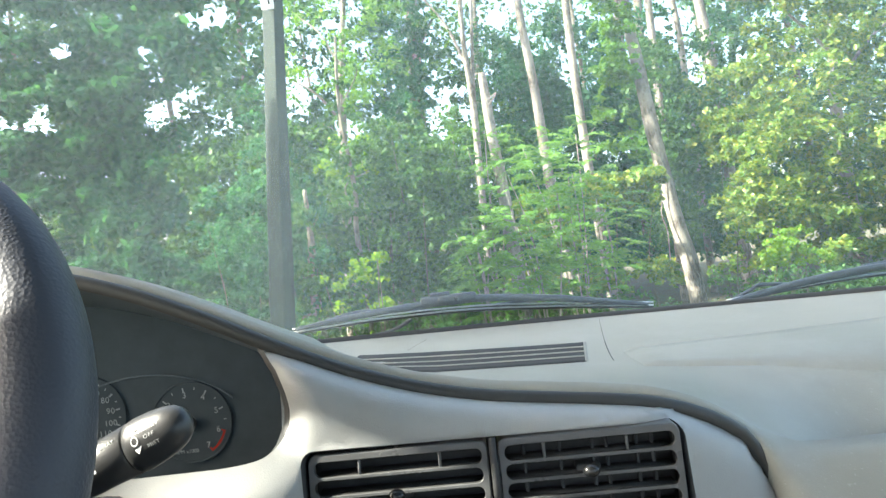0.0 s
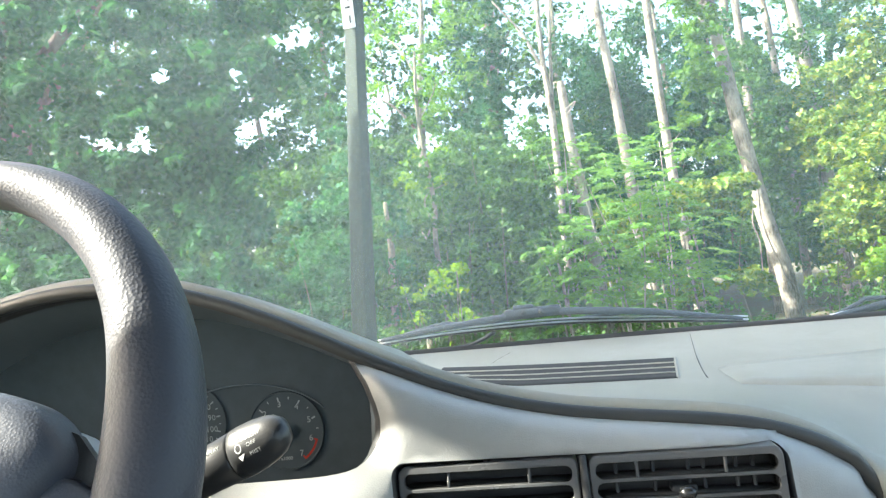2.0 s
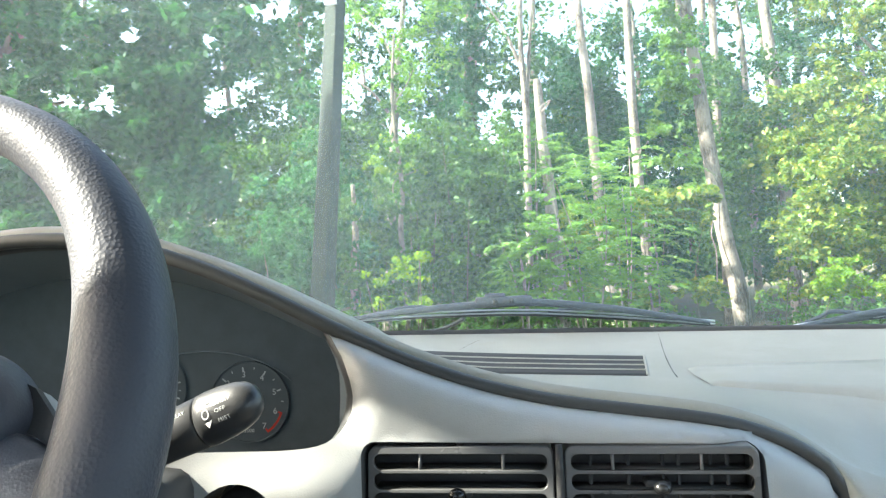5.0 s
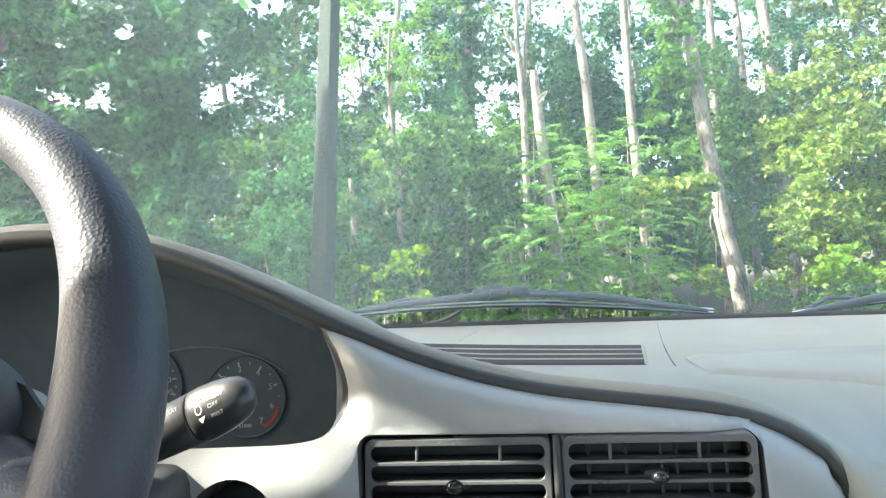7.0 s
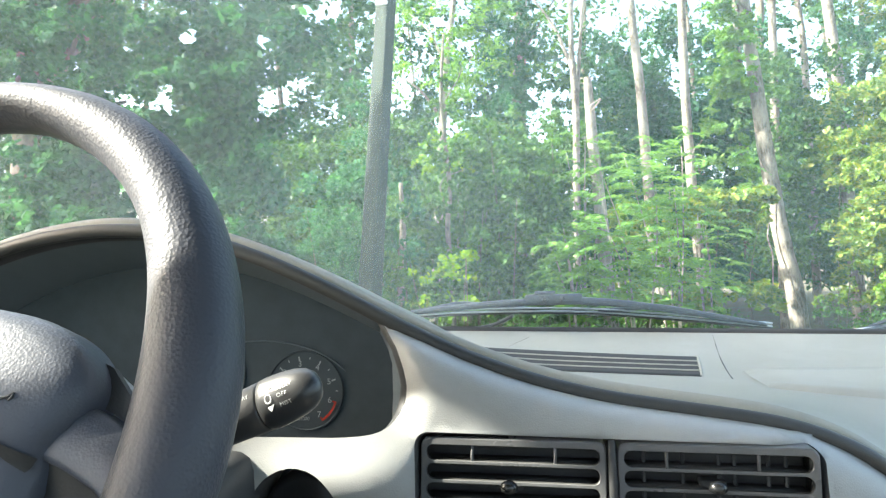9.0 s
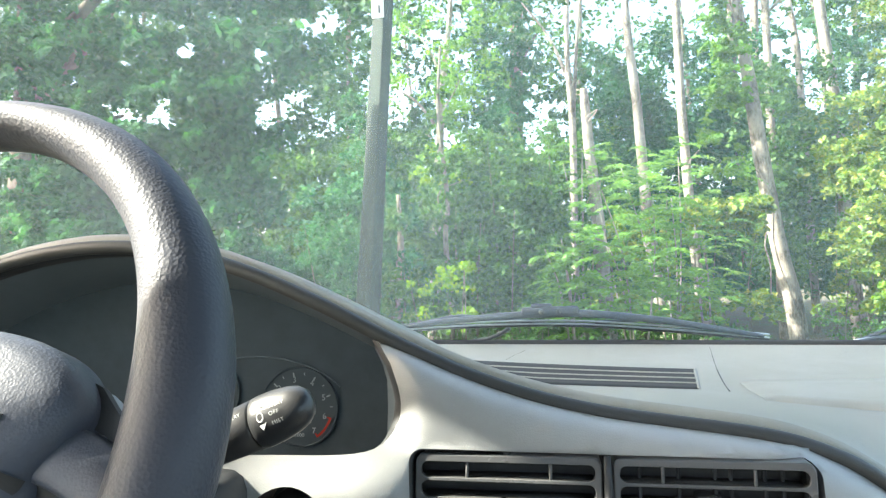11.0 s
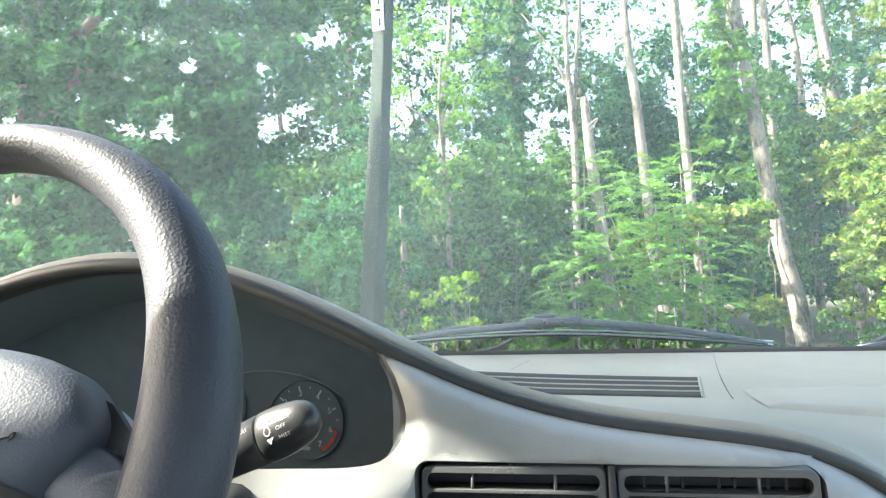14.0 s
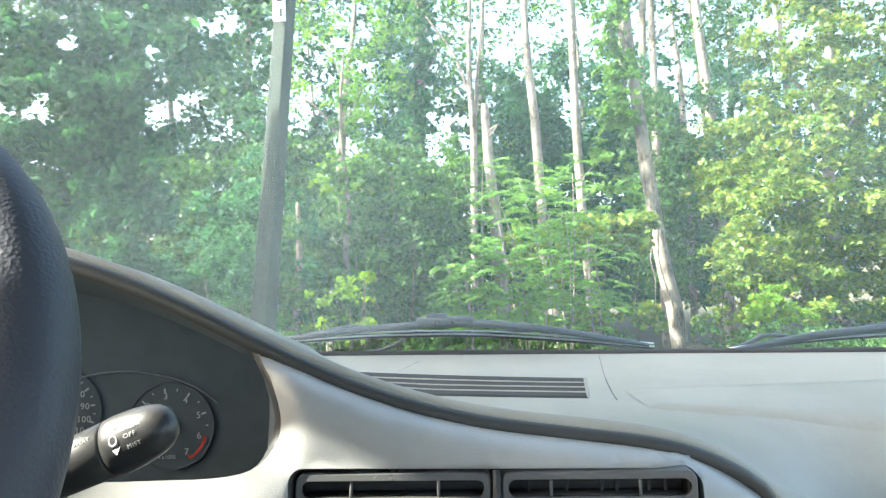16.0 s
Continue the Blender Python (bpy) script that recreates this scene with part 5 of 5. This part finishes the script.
tree("bushy tree with sunlit yellow-green leaves", [(7.7, 12.4, -0.1), (7.55, 12.3, 1.6), (7.45, 12.2, 3.3), (7.57, 12.2, 4.5), (7.6, 12.2, 7.5)], [0.14, 0.12, 0.10, 0.08, 0.04],
     [((7.45, 12.2, 3.2), (8.8, 11.6, 4.6), 0.04), ((7.5, 12.2, 3.9), (6.3, 11.8, 4.9), 0.04), ((7.5, 12.2, 2.0), (6.2, 11.5, 2.7), 0.03)],
     [((6.0, 10.8), (10.6, 13.2), (3.0, 7.6), 300), ((5.3, 10.8), (10.2, 12.6), (0.2, 3.2), 230)], BARK, LEAF_BRIGHT, 22, 0.082, 64, 0.26)


def shrub(name, label, boxes, mat, seed, size, per, spread, stems=0, group=""):
    rng = np.random.default_rng(seed)
    cs = np.concatenate([rng.uniform((x0, y0, z0), (x1, y1, z1), (n, 3)) for (x0, x1), (y0, y1), (z0, z1), n in boxes])
    at = Vector((float(cs[:, 0].mean()), float(cs[:, 1].mean()), 0))
    t = thing(name, label, "shrub", group, at=at)
    P, Nn, S = clumps(rng, cs, spread, per, size)
    keep = (P[:, 2] > 0.0) & thinned(P, rng)
    leaf_cloud("foliage", P[keep] - np.array(at), Nn[keep], S[keep], mat, t, seed=seed, folded=at.y < 13)
    for k in range(stems):
        c = cs[rng.integers(len(cs))]
        foot = Vector((c[0] + rng.normal(0, 0.25), c[1] + 0.2, -0.95)) - at
        v, f = tube_mesh(smooth_path([foot, (foot + Vector(c) - at) / 2 + Vector((rng.normal(0, 0.1), 0, 0)), Vector(c) - at], 4), np.linspace(0.012, 0.004, 9), 6)
        obj("stem", v, f, BARK_DARK, t)
    return t


shrub("shrub", "dense green understorey shrub under the shaded tree", [((-6.5, -2.6), (9.2, 11), (0.1, 1.5), 150), ((-4.0, -2.4), (9.8, 11), (1.0, 2.7), 70)], LEAF_DARK_SHADED, 31, 0.085, 42, 0.25, 10, "undergrowth")
shrub("shrub", "tangled vine-covered green thicket", [((-2.2, 0.35), (9.4, 11.0), (0.1, 1.8), 110), ((-1.9, 0.2), (10.0, 11.4), (1.4, 3.4), 110), ((-1.05, -0.8), (9.7, 9.9), (0.3, 3.1), 18), ((-0.2, 0.0), (9.8, 10.0), (0.3, 2.7), 16)], LEAF_MID, 32, 0.075, 46, 0.25, 26, "undergrowth")
shrub("shrub", "sunlit climbing vines over the green thicket", [((-2.1, 0.3), (9.2, 9.8), (0.2, 3.0), 60), ((-1.0, -0.75), (9.4, 9.6), (0.4, 3.3), 14), ((-1.9, -1.5), (9.3, 9.6), (0.4, 3.4), 14)], LEAF_MID, 46, 0.07, 26, 0.2, 12, "undergrowth")
shrub("shrub", "green shrub in half shade behind the post", [((-3.7, -1.9), (8.9, 9.7), (0.3, 1.9), 62), ((-3.0, -2.0), (9.2, 9.7), (2.0, 3.8), 14)], LEAF_DARK_SHADED, 47, 0.07, 36, 0.22, 8, "undergrowth")
shrub("shrub", "lime green leafy sapling in the sun", [((-2.0, -0.9), (8.2, 9.0), (0.25, 0.95), 13), ((-1.4, -0.95), (8.2, 8.6), (0.8, 1.2), 7)], LEAF_LIME, 33, 0.068, 10, 0.17, 4, "undergrowth")
shrub("shrub", "bright leafy sapling beside the post", [((-2.0, -1.4), (9.6, 10.2), (2.5, 3.3), 10)], LEAF_LIME, 34, 0.055, 40, 0.16, 0, "undergrowth")
shrub("shrub", "leafy bush with broad leaf layers overhanging dark hollow", [((2.5, 3.5), (10.8, 11.6), (1.55, 2.05), 60), ((2.5, 3.6), (10.5, 11.2), (0.1, 0.5), 12), ((1.2, 2.6), (11.5, 12.5), (0.1, 2.0), 60)], LEAF_BRIGHT, 35, 0.09, 36, 0.2, 8, "undergrowth")
shrub("shrub", "bright green bush at the foot of the leaning trunk", [((4.9, 6.6), (10.6, 12), (0.1, 2.6), 110), ((4.95, 6.3), (11.6, 13), (2.2, 4.2), 70)], LEAF_BRIGHT, 36, 0.085, 40, 0.22, 8, "undergrowth")
shrub("shrub", "yellow-leaved small bush in the sun", [((4.9, 5.6), (9.8, 10.3), (0.2, 0.75), 18)], LEAF_LIME, 37, 0.055, 36, 0.12, 4, "undergrowth")
shrub("shrub", "deep shaded thicket behind the trunks", [((1.4, 7.5), (16.4, 19), (0.1, 6.6), 420)], LEAF_DARK_SHADED, 38, 0.12, 60, 0.5, 0, "undergrowth")
shrub("shrub", "dark thicket under the tall trees", [((-9.5, 1.4), (14.5, 17), (0.1, 4.4), 420)], LEAF_MID, 39, 0.12, 60, 0.5, 0, "undergrowth")


def fern_tree(at, label, fronds, seed, scale=1.0):
    """A young locust: thin stems with long fronds of paired leaflets."""
    rng = np.random.default_rng(seed)
    t = thing("sapling", label, "sapling", "feathery saplings", at=at)
    P, Nn, S = [], [], []
    for k in range(4):
        top = Vector((rng.normal(0, 0.3), rng.normal(0, 0.2), rng.uniform(1.3, 2.3))) * scale
        v, f = tube_mesh(smooth_path([(0, 0, -0.95 - at[2]), top * 0.5 + Vector((rng.normal(0, 0.06), 0, 0)), top], 4), np.linspace(0.016, 0.005, 9), 6)
        obj("stem", v, f, BARK, t)
    T = []
    for k in range(fronds):
        h = rng.uniform(0.2, 2.3)
        root = Vector((rng.normal(0, 0.25) * (0.5 + h / 2), rng.normal(0, 0.2), h)) * scale
        a = rng.uniform(0, 2 * math.pi)
        way = Vector((math.cos(a), 0.7 * math.sin(a), rng.uniform(0.1, 0.7))).normalized()
        ln = rng.uniform(0.40, 0.78) * scale
        n = 15
        side = way.cross(Vector((0, 0, 1))).normalized()
        for j in range(1, n + 1):
            s = j / n
            q = root + way * ln * s + Vector((0, 0, -0.55 * ln * s * s))
            w = 0.080 * math.sin(math.pi * min(1, 0.22 + 0.72 * s)) + 0.012
            for sg in (-1, 1):
                out = side * sg + way * 0.45 + Vector((0, 0, -0.25))
                P.append(q + out * w * 0.5)
                T.append(out)
                Nn.append((0.15 * sg, -0.35, 0.9))
                S.append(w * 0.46)
    leaf_cloud("fronds", P, Nn, np.array(S), LEAF_FERN, t, 2.5, 0.1, seed, T)
    return t


fern_tree((1.15, 8.6, 0), "feathery bright green sapling with long fronds", 125, 41, 1.0)
fern_tree((1.75, 9.2, 0), "tall feathery green sapling with drooping fronds", 90, 42, 1.15)
fern_tree((0.35, 8.2, 0), "low feathery bright green sapling", 70, 43, 0.62)
fern_tree((0.55, 10.4, 0.9), "feathery sapling growing by the pale trunk", 60, 44, 0.9)
fern_tree((2.4, 10.0, 0), "young feathery sapling in half shade", 40, 45, 0.7)


def far_wood():
    """The wood beyond, one mass of leaves with dark stems."""
    rng = np.random.default_rng(51)
    cs = np.concatenate([rng.uniform((-24, 18, 0.2), (18, 28, 6.5), (800, 3)), rng.uniform((-24, 18, 6.0), (18, 28, 14), (420, 3)), rng.uniform((-24, 15, 4.0), (-3.5, 20, 11), (330, 3))])
    P, Nn, S = clumps(rng, cs, 0.9, 62, 0.18)
    keep = thinned(P, rng, 0.45)
    ob = leaf_cloud("far_wood", P[keep], Nn[keep], S[keep], LEAF_FAR, seed=51, folded=False)
    tagged(ob, "distant mass of green woodland leaves", "woodland", kind="stuff")
    stems = []
    for k in range(13):
        x, y = rng.uniform(-20, 16), rng.uniform(18, 27)
        r = rng.uniform(0.08, 0.2)
        lean = rng.normal(0, 0.5)
        stems.append(tube_mesh([(x, y, -0.1), (x + lean * 0.4, y, 5), (x + lean, y, 13)], [r, r * 0.8, r * 0.4], 8))
    V, F = [], []
    for v, f in stems:
        F += [tuple(i + len(V) for i in q) for q in f]
        V += v
    tagged(obj("far_stems", V, F, BARK_DARK), "distant dark tree stems in the wood", "woodland", kind="stuff")


far_wood()


def undergrowth():
    rng = np.random.default_rng(61)
    cs = np.stack([rng.uniform(-11, 10, 1150), rng.uniform(7.5, 13.0, 1150), rng.uniform(0.02, 1.0, 1150)], 1)
    hollow = (cs[:, 0] > 2.6) & (cs[:, 0] < 5.0)
    cs[hollow, 2] *= 0.3
    cs[:, 2] += [land(x, y) for x, y in cs[:, :2]]
    P, Nn, S = clumps(rng, cs, 0.28, 46, 0.055)
    keep = P[:, 2] > -0.92
    tagged(leaf_cloud("undergrowth", P[keep], Nn[keep], S[keep], LEAF_MID, seed=61, folded=False), "low green weeds and seedlings along the wood's edge", "weeds", kind="stuff")


undergrowth()


def vines():
    rng = np.random.default_rng(71)
    for foot, top, r in (((4.05, 12.3, 0.0), (3.98, 12.4, 2.2), 0.012), ((4.52, 12.6, 0.0), (4.0, 12.7, 3.2), 0.015), ((5.6, 11.5, 0.6), (6.6, 11.4, 1.7), 0.02), ((-1.2, 11.4, 0.2), (-0.6, 11.6, 2.6), 0.012)):
        a, b = Vector(foot), Vector(top)
        pts = [a.lerp(b, k / 7) + Vector((rng.normal(0, 0.05), rng.normal(0, 0.04), 0)) for k in range(8)]
        v, f = tube_mesh(smooth_path(pts, 4), r, 6)
        ob = obj("hanging_vine", v, f, BARK)
        tagged(ob, "thin bare woody vine hanging among leaves", "vine", "hanging vines")


vines()
